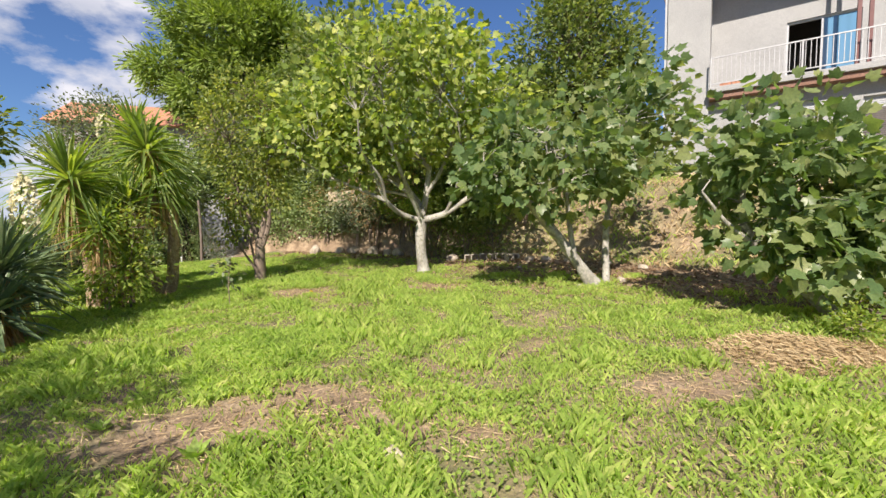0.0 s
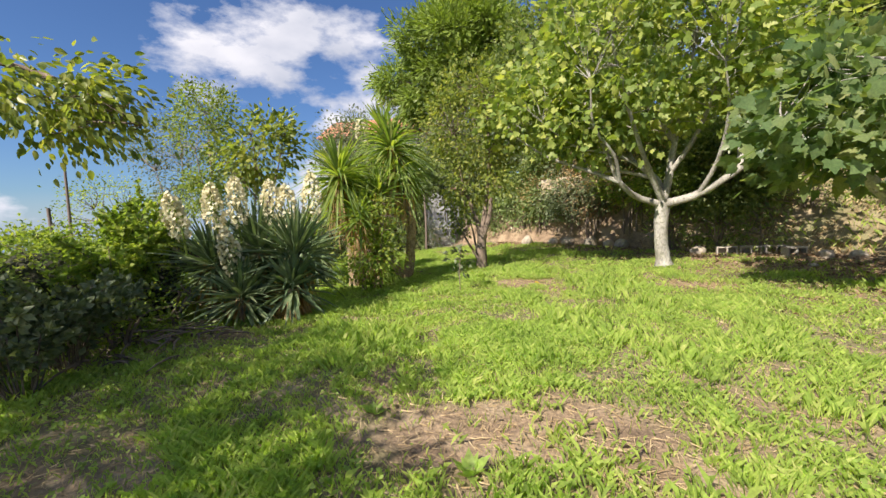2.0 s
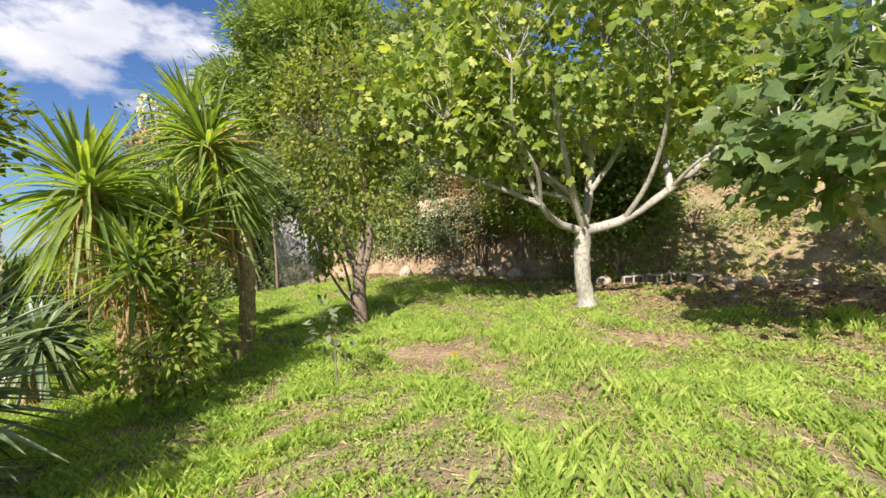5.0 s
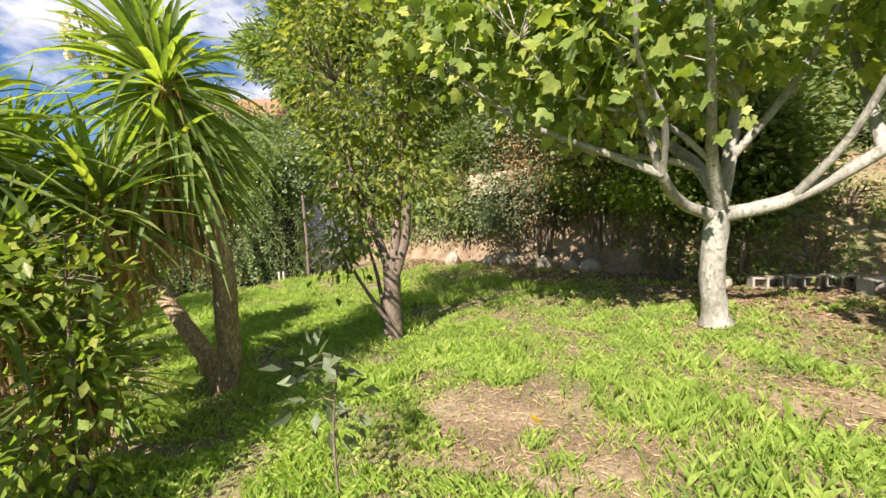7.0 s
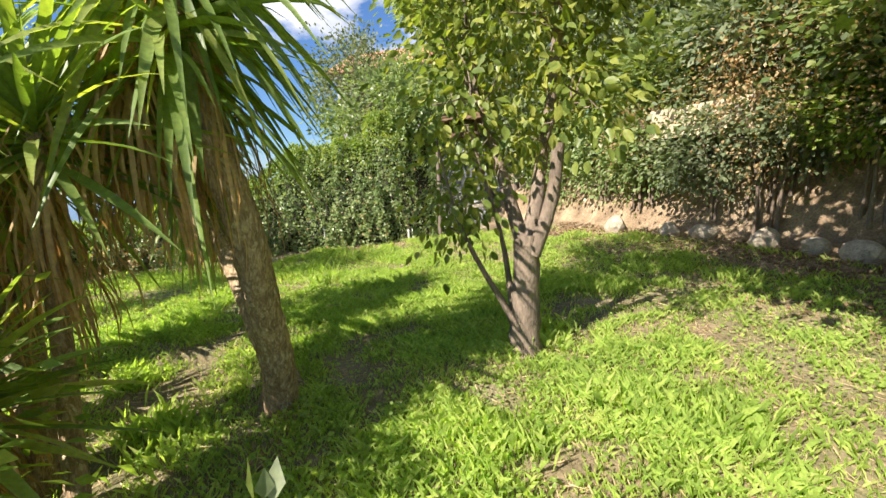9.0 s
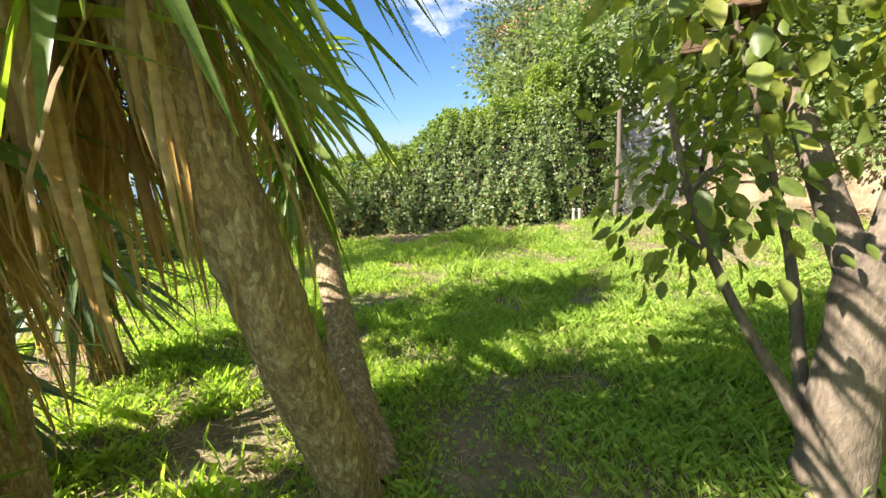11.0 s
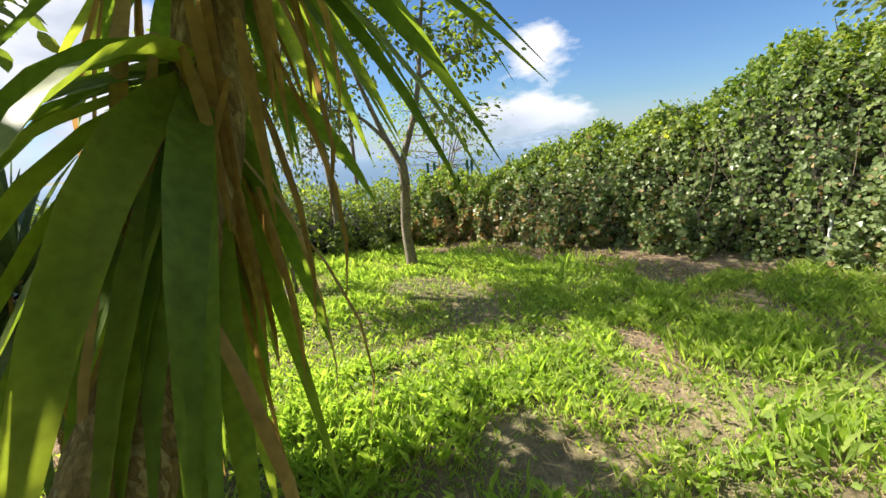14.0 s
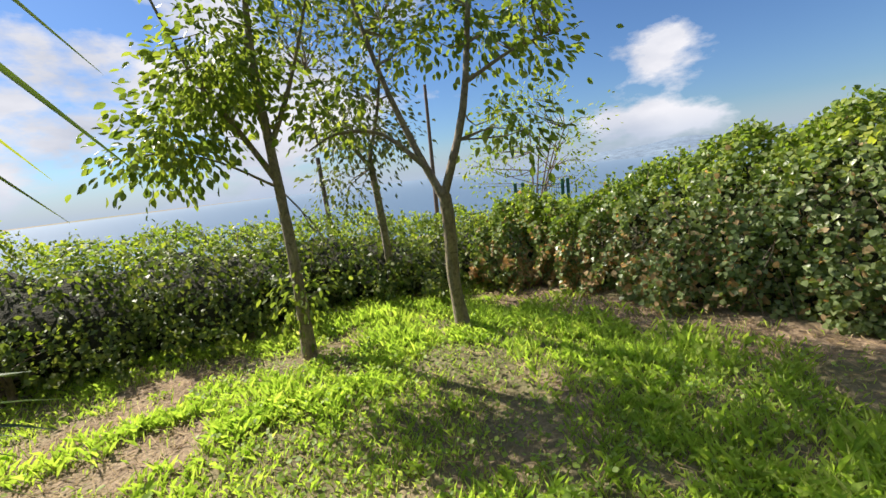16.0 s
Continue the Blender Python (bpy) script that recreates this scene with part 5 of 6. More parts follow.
for k, (cx, cy) in enumerate(((2.6, 13.2), (3.9, 12.5), (5.2, 11.6), (3.2, 14.6), (6.6, 10.0), (4.6, 13.6))):
    z0 = land_at(cx, cy)
    shrub("weed_bush", (cx, cy, z0 + 0.3), (0.65, 0.55, 0.35), 30, 22, 0.06, M_BUSH if k % 2 else M_BACK, "low scrub on the dry slope", OVAL, "scrub", 0.12)
for cx, cy, cz, rx, ry, rz in ((-3.9, 15.4, 1.7, 0.9, 0.6, 0.6), (-2.9, 14.8, 1.6, 0.9, 0.6, 0.7), (-1.9, 14.4, 1.9, 0.8, 0.6, 0.5), (-5.0, 16.0, 1.6, 0.9, 0.6, 0.7), (-6.3, 16.9, 1.4, 0.9, 0.6, 0.9)):
    shrub("bank_bush", (cx, cy, cz), (rx, ry, rz), 60, 55, 0.095, M_IVY if cx < -3 else M_OLIVE, "dark bush spilling over the red earth cutting", RHOMB, "bush", 0.17)
for cx, cy, cz, rx, ry, rz in ((-1.3, 13.4, 1.95, 0.7, 0.4, 0.35), (-0.4, 12.6, 1.75, 0.7, 0.4, 0.4)):
    shrub("bank_bush", (cx, cy + 0.35, cz), (rx, ry, rz), 56, 50, 0.085, M_BUSH, "bush hanging out over the red earth cutting", RHOMB, "bush", 0.15)
# creepers on the foot of the bank
for cx, cy in ((0.7, 12.25), (-0.2, 12.7), (1.5, 12.0), (-4.2, 15.6)):
    z0 = land_at(cx, cy)
    shrub("creeper", (cx, cy, z0 + 0.45), (0.5, 0.4, 0.55), 30, 24, 0.07, M_BACK, "dark creeper on the earth bank", OVAL, "creeper", 0.13)
for cx, cy, s in ((-5.4, 3.0, 0.35), (-5.6, 1.6, 0.5), (-4.8, 1.4, 0.3), (4.9, 4.9, 0.25), (5.8, 5.2, 0.35), (-5.8, 3.7, 0.45), (-8.6, 4.9, 0.3), (4.3, 4.5, 0.15)):
    shrub("weed_bush", (cx, cy, land_at(cx, cy) + s * 0.7), (s * 1.2, s * 1.1, s * 0.8), 26, 20, 0.055, M_BUSH, "leafy wild bush at the edge of the grass", OVAL, "bush", 0.08)


def big_tree(name, base, height, crowns, leaf, shape, size, per, spread, label, category="tree"):
    gz = land_at(*base)
    top = np.array((base[0] + 0.3, base[1], gz + height))
    limbs = []
    for c, r, n in crowns:
        s = np.array((base[0] + 0.15, base[1], gz + height * 0.6))
        limbs.append(([tuple(s), tuple((s + np.array(c)) / 2 + (0, 0, 0.3)), tuple(c)], 0.12, 0.04))
    return tree(name, (base[0], base[1], gz), label, category, ([(base[0], base[1], gz - 0.1), (base[0] + 0.1, base[1], gz + height * 0.5), tuple(top)], 0.24, 0.09), limbs, crowns, M_BARK_PEAR, leaf, shape, size, per, spread, 0.03, 0.1)


big_tree("pine_tree", (-10.5, 23.0), 8.5, [((-10.6, 22.5, 11.0), (3.6, 2.8, 2.2), 64), ((-13.0, 23.0, 9.0), (2.6, 2.2, 1.8), 36), ((-8.2, 22.5, 9.6), (2.4, 2.2, 2.0), 36)],
         M_PINE, NEEDLE, 0.34, 300, 0.36, "stone pine with broad bright green crown", "pine tree")
big_tree("oak_tree", (-4.0, 20.0), 7.0, [((-4.2, 19.8, 8.3), (2.6, 2.2, 2.4), 120), ((-2.0, 20.0, 7.6), (2.2, 2.0, 2.0), 90), ((-6.2, 20.4, 6.2), (2.2, 1.8, 1.8), 80)],
         M_BACK, RHOMB, 0.19, 85, 0.34, "dark evergreen oak on the slope behind")
big_tree("oak_tree", (5.6, 16.6), 6.5, [((5.2, 16.4, 7.4), (2.2, 1.9, 2.6), 130), ((6.6, 16.8, 6.0), (1.7, 1.6, 1.8), 60), ((3.6, 16.6, 5.6), (1.5, 1.4, 1.5), 50)],
         M_BACK, RHOMB, 0.18, 85, 0.32, "tall dense evergreen tree beside the house")
big_tree("oak_tree", (-15.5, 19.0), 5.0, [((-15.5, 19.0, 5.2), (2.2, 2.0, 1.7), 80), ((-13.6, 18.4, 4.2), (1.6, 1.6, 1.4), 50)], M_OLIVE, RHOMB, 0.13, 80, 0.3, "grey-leaved tree beyond the hedge")


def spray_bush(base, label, stems, height, reach, leaf=M_OLIVE):
    """Arching sprays of fine silvery leaves from one foot."""
    b = np.array(g(*base))
    ob = thing("wild_shrub", b, label, "shrub")
    lines, P, W = [], [], []
    for k in range(stems):
        a = rng.random() * 6.28
        out = np.array((math.cos(a), math.sin(a), 0)) * reach * (0.35 + 0.65 * rng.random())
        h = height * (0.55 + 0.45 * rng.random())
        l = line((b + out * 0.1 - (0, 0, 0.03), b + out * 0.45 + (0, 0, h * 0.75), b + out + (0, 0, h * (0.75 + 0.3 * rng.random()))), 0.008, 0.003, 9)
        lines.append(l)
        t = 0.25 + 0.75 * rng.random(95)
        q = np.stack([np.interp(t * 8, np.arange(9), l[0][:, i]) for i in range(3)], -1)
        P.append(q)
        W.append(unit(out) * 0.6 + rng.normal(size=(95, 3)) * 0.6 + (0, 0, 0.35))
    attach("stemwork", tubes("stemwork", lines, M_TWIG, 5), ob)
    P, W = np.vstack(P), np.vstack(W)
    attach("foliage", leaves("foliage", P, W, 0.05 + 0.05 * rng.random(len(P)), RHOMB, leaf, 0.5), ob)


for at, h, r in (((-5.18, 2.5), 0.95, 0.8), ((-4.72, 2.07), 0.8, 0.75), ((-5.62, 2.72), 0.9, 0.8)):
    spray_bush(at, "wild shrub with arching silvery-green sprays beside the brambles", 20, h, r)

for at, h, r in (((-6.6, 3.7), 1.75, 0.6), ((-6.1, 3.3), 1.3, 0.55), ((-7.1, 4.2), 1.9, 0.6)):
    spray_bush(at, "tall wild shrub with thin yellow-green sprays behind the flowering yuccas", 30, h, r, M_BUSH)

M_YELLOW = leaf_mat("yellow_leaf", ((0.2, (0.62, 0.40, 0.03)), (0.8, (0.72, 0.52, 0.05))), (1.4, 1.2, 0.5), 0.6, 0.3)
DOCKS = ((-1.32, 2.6, 0.16), (-0.25, 2.35, 0.17), (0.95, 2.4, 0.13), (-2.1, 2.9, 0.13), (-2.9, 4.9, 0.12), (-2.9, 7.4, 0.1), (-3.6, 8.6, 0.09), (-1.2, 8.4, 0.09), (-8.1, 7.0, 0.12), (-7.6, 8.0, 0.11), (-6.6, 10.1, 0.12),
         (-6.7, 9.6, 0.11), (-2.6, 3.4, 0.13), (1.1, 2.9, 0.12), (-8.9, 6.4, 0.1), (-5.9, 9.1, 0.12), (-7.0, 10.6, 0.1), (-8.4, 9.2, 0.1), (1.9, 3.1, 0.11), (-3.3, 3.1, 0.12))
# ---- house on the upper terrace ----
# local frame: x along the facade, y into the house, z up; origin at the corner by the balcony
HM = Matrix.Translation((9.19, 14.58, 0)) @ Matrix.Rotation(radians(-34), 4, "Z")
house = thing("house", (9.19, 14.58, 1.6), "two-storey white rendered house with recessed balcony", "house")


def hbox(name, lo, hi, mat, parent=house, label="", bevel=0.0):
    return box(name, lo, hi, mat, parent, label, bevel, HM)


def pierced_wall(name, x0, x1, z0, z1, y0, y1, holes, mat):
    """A wall slab with openings cut through it."""
    xs = sorted({x0, x1, *[v for h in holes for v in h[:2]]})
    zs = sorted({z0, z1, *[v for h in holes for v in h[2:]]})
    bm = bmesh.new()
    for a, b in zip(xs[:-1], xs[1:]):
        for c, d in zip(zs[:-1], zs[1:]):
            if not any(h[0] <= a and b <= h[1] and h[2] <= c and d <= h[3] for h in holes):
                box_bm(bm, (a, y0, c), (b, y1, d))
    bmesh.ops.remove_doubles(bm, verts=bm.verts, dist=1e-4)
    bm.transform(HM)
    return part(name, bm, mat, house)


hbox("plinth", (-1.32, 0.16, 0.8), (9.0, 6.0, 2.95), M_WALL_DIM, label="beige plinth")
W1, W2 = (2.1, 2.75, 4.15, 4.75), (3.75, 5.1, 3.4, 4.65)
pierced_wall("wall", -0.05, 9.0, 2.95, 5.15, 0.2, 0.45, [W1, W2], M_WALL)
hbox("wing_wall", (-1.32, 0.0, 2.95), (-0.05, 6.0, 9.8), M_WALL)
pierced_wall("wall", -0.05, 9.0, 5.4, 9.8, 1.35, 1.6, [(2.05, 3.85, 5.4, 7.6), (4.7, 6.4, 5.4, 7.6)], M_WALL)
hbox("side_wall", (8.8, 0.5, 2.95), (9.0, 6.0, 9.8), M_WALL)
hbox("back_wall", (-0.05, 5.8, 2.95), (8.8, 6.0, 9.8), M_WALL)
hbox("balcony_slab", (-0.05, -0.35, 5.3), (9.0, 1.35, 5.48), M_WALL, label="pale concrete balcony edge", bevel=0.01)
hbox("balcony_soffit", (-0.03, -0.25, 5.12), (9.0, 1.35, 5.296), M_SOFFIT, label="terracotta-painted balcony underside")
hbox("roof", (-1.7, -0.5, 9.8), (9.4, 6.3, 10.0), M_TILE, label="flat roof slab with tiled edge", bevel=0.02)
hbox("floor", (-0.05, 1.6, 5.3), (8.8, 5.8, 5.4), M_WALL_DIM)
hbox("interior_wall", (0.9, 3.2, 5.4), (8.8, 3.3, 9.8), M_DARK)
hbox("interior_wall", (0.9, 2.2, 2.95), (8.8, 2.3, 5.12), M_DARK)
for a, b, c, d in (W1, W2):
    win = hbox("window_frame", (a, 0.30, c), (b, 0.34, c + 0.05), M_FRAME)
    for lo, hi in (((a, 0.30, d - 0.05), (b, 0.34, d)), ((a, 0.30, c + 0.05), (a + 0.05, 0.34, d - 0.05)), ((b - 0.05, 0.30, c + 0.05), (b, 0.34, d - 0.05))):
        hbox("window_frame", lo, hi, M_FRAME)
    hbox("window_sill", (a - 0.06, 0.12, c - 0.05), (b + 0.06, 0.30, c - 0.003), M_WALL)
    n = int((d - c - 0.1) / 0.055)
    for k in range(n):
        z = c + 0.05 + k * (d - c - 0.1) / n
        hbox("shutter_slat", (a + 0.05, 0.31, z + 0.004), (b - 0.05, 0.325, z + 0.050), M_SHUTTER if z < d - 0.35 else M_FRAME)
for x0, x1 in ((2.05, 3.85), (4.7, 6.4)):
    for lo, hi in (((x0, 1.42, 5.48), (x0 + 0.06, 1.5, 7.6)), ((x1 - 0.06, 1.42, 5.48), (x1, 1.5, 7.6)), ((x0 + 0.06, 1.42, 7.54), (x1 - 0.06, 1.5, 7.6)), (((x0 + x1) / 2 - 0.03, 1.42, 5.48), ((x0 + x1) / 2 + 0.03, 1.5, 7.54))):
        hbox("door_frame", lo, hi, M_FRAME)
    hbox("glass_pane", ((x0 + x1) / 2 + 0.03, 1.45, 5.5), (x1 - 0.06, 1.458, 7.54), M_GLASS, label="blue-tinted glass")
for x in (3.5, 3.75):
    hbox("post", (x, 0.05, 5.48), (x + 0.09, 0.14, 9.8), M_WOOD, label="dark red post")
for z in (5.58, 6.42):
    hbox("rail", (0.0, -0.27, z), (9.0, -0.235, z + 0.035), M_STEEL)
for k in range(74):
    x = 0.06 + k * 0.121
    hbox("baluster", (x, -0.262, 5.615), (x + 0.016, -0.246, 6.42), M_STEEL)
for x in (0.0, 2.3, 4.6, 6.9):
    hbox("rail_post", (x - 0.02, -0.28, 5.48), (x + 0.02, -0.236, 6.46), M_STEEL)
hbox("planter", (0.25, 0.0, 5.484), (0.9, 0.2, 5.64), M_TILE, label="terracotta planter", bevel=0.01)
hbox("downpipe", (-1.42, 0.1, 2.2), (-1.34, 0.18, 9.8), M_FRAME)

# a neighbour's house beyond the fence
nb = thing("neighbour_house", (-17.5, 27.0, 1.5), "white neighbouring house with terracotta roof", "house")
NM = Matrix.Translation((-17.5, 27.0, 0)) @ Matrix.Rotation(radians(20), 4, "Z")
box("wall", (-4.5, -3, 0.5), (4.5, 3, 7.0), M_WALL, nb, m=NM)
bm = bmesh.new()
rv = [bm.verts.new(v) for v in ((-5, -3.5, 6.9), (5, -3.5, 6.9), (5, 3.5, 6.9), (-5, 3.5, 6.9), (-5, 0, 8.7), (5, 0, 8.7))]
for f in ((0, 1, 5, 4), (2, 3, 4, 5), (0, 4, 3), (1, 2, 5), (3, 2, 1, 0)):
    bm.faces.new([rv[i] for i in f])
bm.transform(NM)
part("roof", bm, M_TILE, nb, "terracotta roof")
for x in (-3, -0.5, 2):
    box("window", (x, -3.04, 4.4), (x + 1.0, -2.9, 5.7), M_SHUTTER, nb, m=NM)

# low white garden wall behind the shrubs
box("garden_wall", (-0.2, -0.1, 0), (6.0, 0.1, 1.1), M_WALL, None, m=Matrix.Translation((-9.4, 20.6, 1.6)))
box("garden_wall", (0, -0.1, 0), (1.7, 0.1, 0.5), M_WALL_DIM, None, m=Matrix.Translation((-4.0, 15.2, 1.85)) @ Matrix.Rotation(radians(-30), 4, "Z"))
tagged(bpy.data.objects["garden_wall.001"], "short pale rendered wall on top of the earth bank", "wall", kind="structure")
gw = bpy.data.objects["garden_wall"]
tagged(gw, "low whitewashed wall behind the shrubs", "wall", kind="structure")

# ---- chain-link fence ----
fence = thing("chain_link_fence", g(-8.2, 14.17), "sagging galvanised chain-link fence on a weathered post", "fence")
fz = land_at(-8.2, 14.17)
attach("post", tubes("post", [line(((-8.2, 14.17, fz - 0.1), (-8.17, 14.18, fz + 1.0), (-8.2, 14.2, fz + 2.1)), 0.045, 0.04, 8)], M_RUST, 8, 0.05), fence)
wires = []
W, H, cell = 1.05, 1.25, 0.062
for k in range(-int(H / cell), int(W / cell) + 1):
    for s in (1, -1):
        pts = []
        for v in np.linspace(0, H, 11):
            u = k * cell + v if s > 0 else k * cell + H - v
            if 0 <= u <= W:
                f = u / W
                sag = -0.12 * math.sin(f * math.pi) * (v / H)
                pts.append((-8.2 + 0.8 * f + 0.12 * math.sin(f * 7 + v * 2), 14.17 + 0.68 * f - 0.10 * math.sin(f * 5 + v), fz + 0.05 + v + sag - 0.1 * f))
        if len(pts) > 2:
            wires.append((np.array(pts), np.full(len(pts), 0.0024)))
attach("wire_mesh", tubes("wire_mesh", wires, M_GALV, 4), fence, "galvanised diamond mesh")

# green panel fence beyond the hedge
gf = thing("panel_fence", (-15.2, 8.1, land_at(-15.2, 8.1)), "dark green metal panel fence beyond the hedge", "fence")
for x, y in ((-15.2, 7.85), (-15.2, 8.0), (-15.3, 8.75), (-15.3, 8.85)):
    zz = land_at(x, y)
    box("post", (x - 0.035, y - 0.03, zz - 0.05), (x + 0.035, y + 0.03, 0.98), M_GREEN, gf, bevel=0.006)
pw = []
for k in range(17):
    y = 8.03 + k * 0.043
    pw.append(line(((-15.25, y, -1.2), (-15.25, y, 0.9)), 0.004, 0.004, 2))
for z in (-0.6, -0.2, 0.2, 0.55, 0.9):
    pw.append(line(((-15.25, 8.0, z), (-15.25, 8.75, z)), 0.006, 0.006, 2))
attach("mesh_panel", tubes("mesh_panel", pw, M_GREEN, 4), gf)
shrub("shrub", (-17.0, 8.0, land_at(-17.0, 8.0) + 1.6), (1.6, 1.6, 1.6), 70, 26, 0.09, M_BUSH, "rounded bright green bush on the slope below", OVAL, "shrub", 0.2)
pole = thing("utility_pole", (-12.81, 5.05, land_at(-12.81, 5.05)), "leaning grey wooden pole behind the hedge", "pole")
attach("shaft", tubes("shaft", [line(((-12.81, 5.1, land_at(-12.81, 5.05) - 0.1), (-12.81, 5.05, 1.83)), 0.045, 0.035, 5)], M_RUST, 8), pole)
ap = thing("antenna_mast", (-15.0, 6.2, land_at(-15.0, 6.2)), "slim dark mast beyond the thicket", "mast")
attach("shaft", tubes("shaft", [line(((-15.0, 6.2, land_at(-15.0, 6.2) - 0.1), (-15.05, 6.25, 3.1)), 0.05, 0.03, 6)], M_RUST, 8), ap)

# pipes and peg at the hedge foot
for x, y in ((-8.5, 13.4), (-8.42, 13.46)):
    z0 = land_at(x, y)
    ob = thing("standpipe", (x, y, z0), "short white plastic standpipe at the hedge foot", "pipe", "standpipes")
    attach("tube", tubes("tube", [line(((x, y, z0 - 0.05), (x, y, z0 + 0.22)), 0.02, 0.02, 4)], M_PVC, 12), ob)
    attach("cap", tubes("cap", [line(((x, y, z0 + 0.21), (x, y, z0 + 0.245), (x, y, z0 + 0.255)), 0.027, 0.015, 4, 3.0)], M_PVC, 12), ob)
z0 = land_at(-9.5, 11.95)
ob = thing("marker_peg", (-9.5, 11.95, z0), "leaning pale wooden peg beside the hedge", "peg")
attach("stick", tubes("stick", [line(((-9.5, 11.95, z0 - 0.05), (-9.56, 11.98, z0 + 0.46)), 0.018, 0.016, 4)], M_PVC, 7, 0.05), ob)


# wooden bird feeder wired to the pear tree's limb
M_FEEDER = rough_mat("weathered_brown_wood", ((0.3, (0.09, 0.05, 0.03)), (0.7, (0.20, 0.12, 0.075))), 9.0, 0.85, 60.0, 0.003, (1, 1, 0.4))
feeder = thing("bird_feeder", (-4.62, 9.58, 1.72), "small weathered brown wooden bird feeder wired to the pear tree", "bird feeder")
FM = Matrix.Translation((-4.62, 9.58, 1.72)) @ Matrix.Rotation(radians(28), 4, "Z")
box("tray", (-0.13, -0.10, 0.0), (0.13, 0.10, 0.016), M_FEEDER, feeder, bevel=0.003, m=FM)
for y0, y1 in ((-0.10, -0.088), (0.088, 0.10)):
    box("rim", (-0.13, y0, 0.017), (0.13, y1, 0.042), M_FEEDER, feeder, m=FM)
for x0 in (-0.115, 0.095):
    for y0 in (-0.085, 0.065):
        box("post", (x0, y0, 0.017), (x0 + 0.02, y0 + 0.02, 0.135), M_FEEDER, feeder, m=FM)
for sgn in (-1, 1):
    box("roof_board", (-0.17, -0.005, -0.006), (0.17, 0.155, 0.006), M_FEEDER, feeder, bevel=0.002,
        m=FM @ Matrix.Translation((0, 0, 0.196)) @ Matrix.Rotation(0.0 if sgn > 0 else math.pi, 4, "Z") @ Matrix.Rotation(radians(-24), 4, "X"))
attach("wire", tubes("wire", [line(((-4.62, 9.58, 1.90), (-4.58, 9.66, 1.93), (-4.57, 9.80, 1.86)), 0.002, 0.002, 6)], M_GALV, 5), feeder)


# ---- stones and blocks ----
def stone(place, size, label="rough pale field stone half sunk in the soil", turn=0.0, name="stone", group="loose stones"):
    bm = bmesh.new()
    bmesh.ops.create_icosphere(bm, subdivisions=2, radius=0.5)
    s = rng.random(3) * 9
    for v in bm.verts:
        k = 1 + 0.35 * noise.noise(Vector(v.co) * 1.9 + Vector(s)) + 0.1 * noise.noise(Vector(v.co) * 5 + Vector(s))
        v.co = Vector((v.co.x * size[0], v.co.y * size[1], v.co.z * size[2])) * k
    bm.transform(Matrix.Rotation(turn, 4, "Z"))
    me = bpy.data.meshes.new(name)
    bm.to_mesh(me)
    bm.free()
    me.materials.append(M_STONE)
    ob = tagged(new(name, me), label, "stone", group)
    ob.location = (place[0], place[1], land_at(place[0], place[1]) + size[2] * 0.22)
    return ob


stone((-0.2, 2.6), (0.18, 0.12, 0.10))
for p, s in (((-4.6, 15.1), (0.5, 0.38, 0.45)), ((-3.6, 14.75), (0.4, 0.3, 0.3)), ((-3.1, 14.5), (0.45, 0.3, 0.35)), ((-2.3, 14.05), (0.5, 0.35, 0.4)), ((-1.8, 13.8), (0.35, 0.3, 0.3)),
             ((-1.4, 13.4), (0.5, 0.35, 0.35)), ((0.3, 11.95), (0.4, 0.3, 0.25)), ((2.35, 11.2), (0.35, 0.25, 0.22)), ((2.75, 11.1), (0.3, 0.25, 0.2)), ((3.3, 10.7), (0.3, 0.28, 0.2)),
             ((3.45, 8.05), (0.22, 0.16, 0.14)), ((2.6, 7.8), (0.25, 0.14, 0.10)), ((3.9, 9.9), (0.3, 0.25, 0.2)), ((4.4, 9.2), (0.25, 0.2, 0.16)), ((1.9, 10.2), (0.16, 0.12, 0.1)), ((-10.2, 11.3), (0.2, 0.15, 0.1))):
    stone(p, s, turn=rng.random() * 6)
for k, (x, y, a) in enumerate(((0.85, 11.75, 0.0), (1.27, 11.72, -0.05), (1.7, 11.68, 0.04), (2.0, 11.3, 0.5))):
    ob = thing("hollow_block", (x, y, land_at(x, y)), "weathered hollow concrete block lying on its side", "concrete block", "hollow blocks")
    bm = bmesh.new()
    L, Dp, Hh, t = 0.39, 0.19, 0.19, 0.03
    for lo, hi in (((0, 0, 0), (L, Dp, t)), ((0, 0, Hh - t), (L, Dp, Hh)), ((0, 0, t), (t, Dp, Hh - t)), ((L - t, 0, t), (L, Dp, Hh - t)), ((L / 2 - t / 2, 0, t), (L / 2 + t / 2, Dp, Hh - t)), ((t, Dp - 0.02, t), (L - t, Dp, Hh - t))):
        box_bm(bm, lo, hi, 0.003)
    bmesh.ops.remove_doubles(bm, verts=bm.verts, dist=0.004)
    bm.transform(Matrix.Translation((x - L / 2, y, land_at(x, y) - 0.02)) @ Matrix.Rotation(a, 4, "Z"))
    part("shell", bm, M_BLOCK, ob)

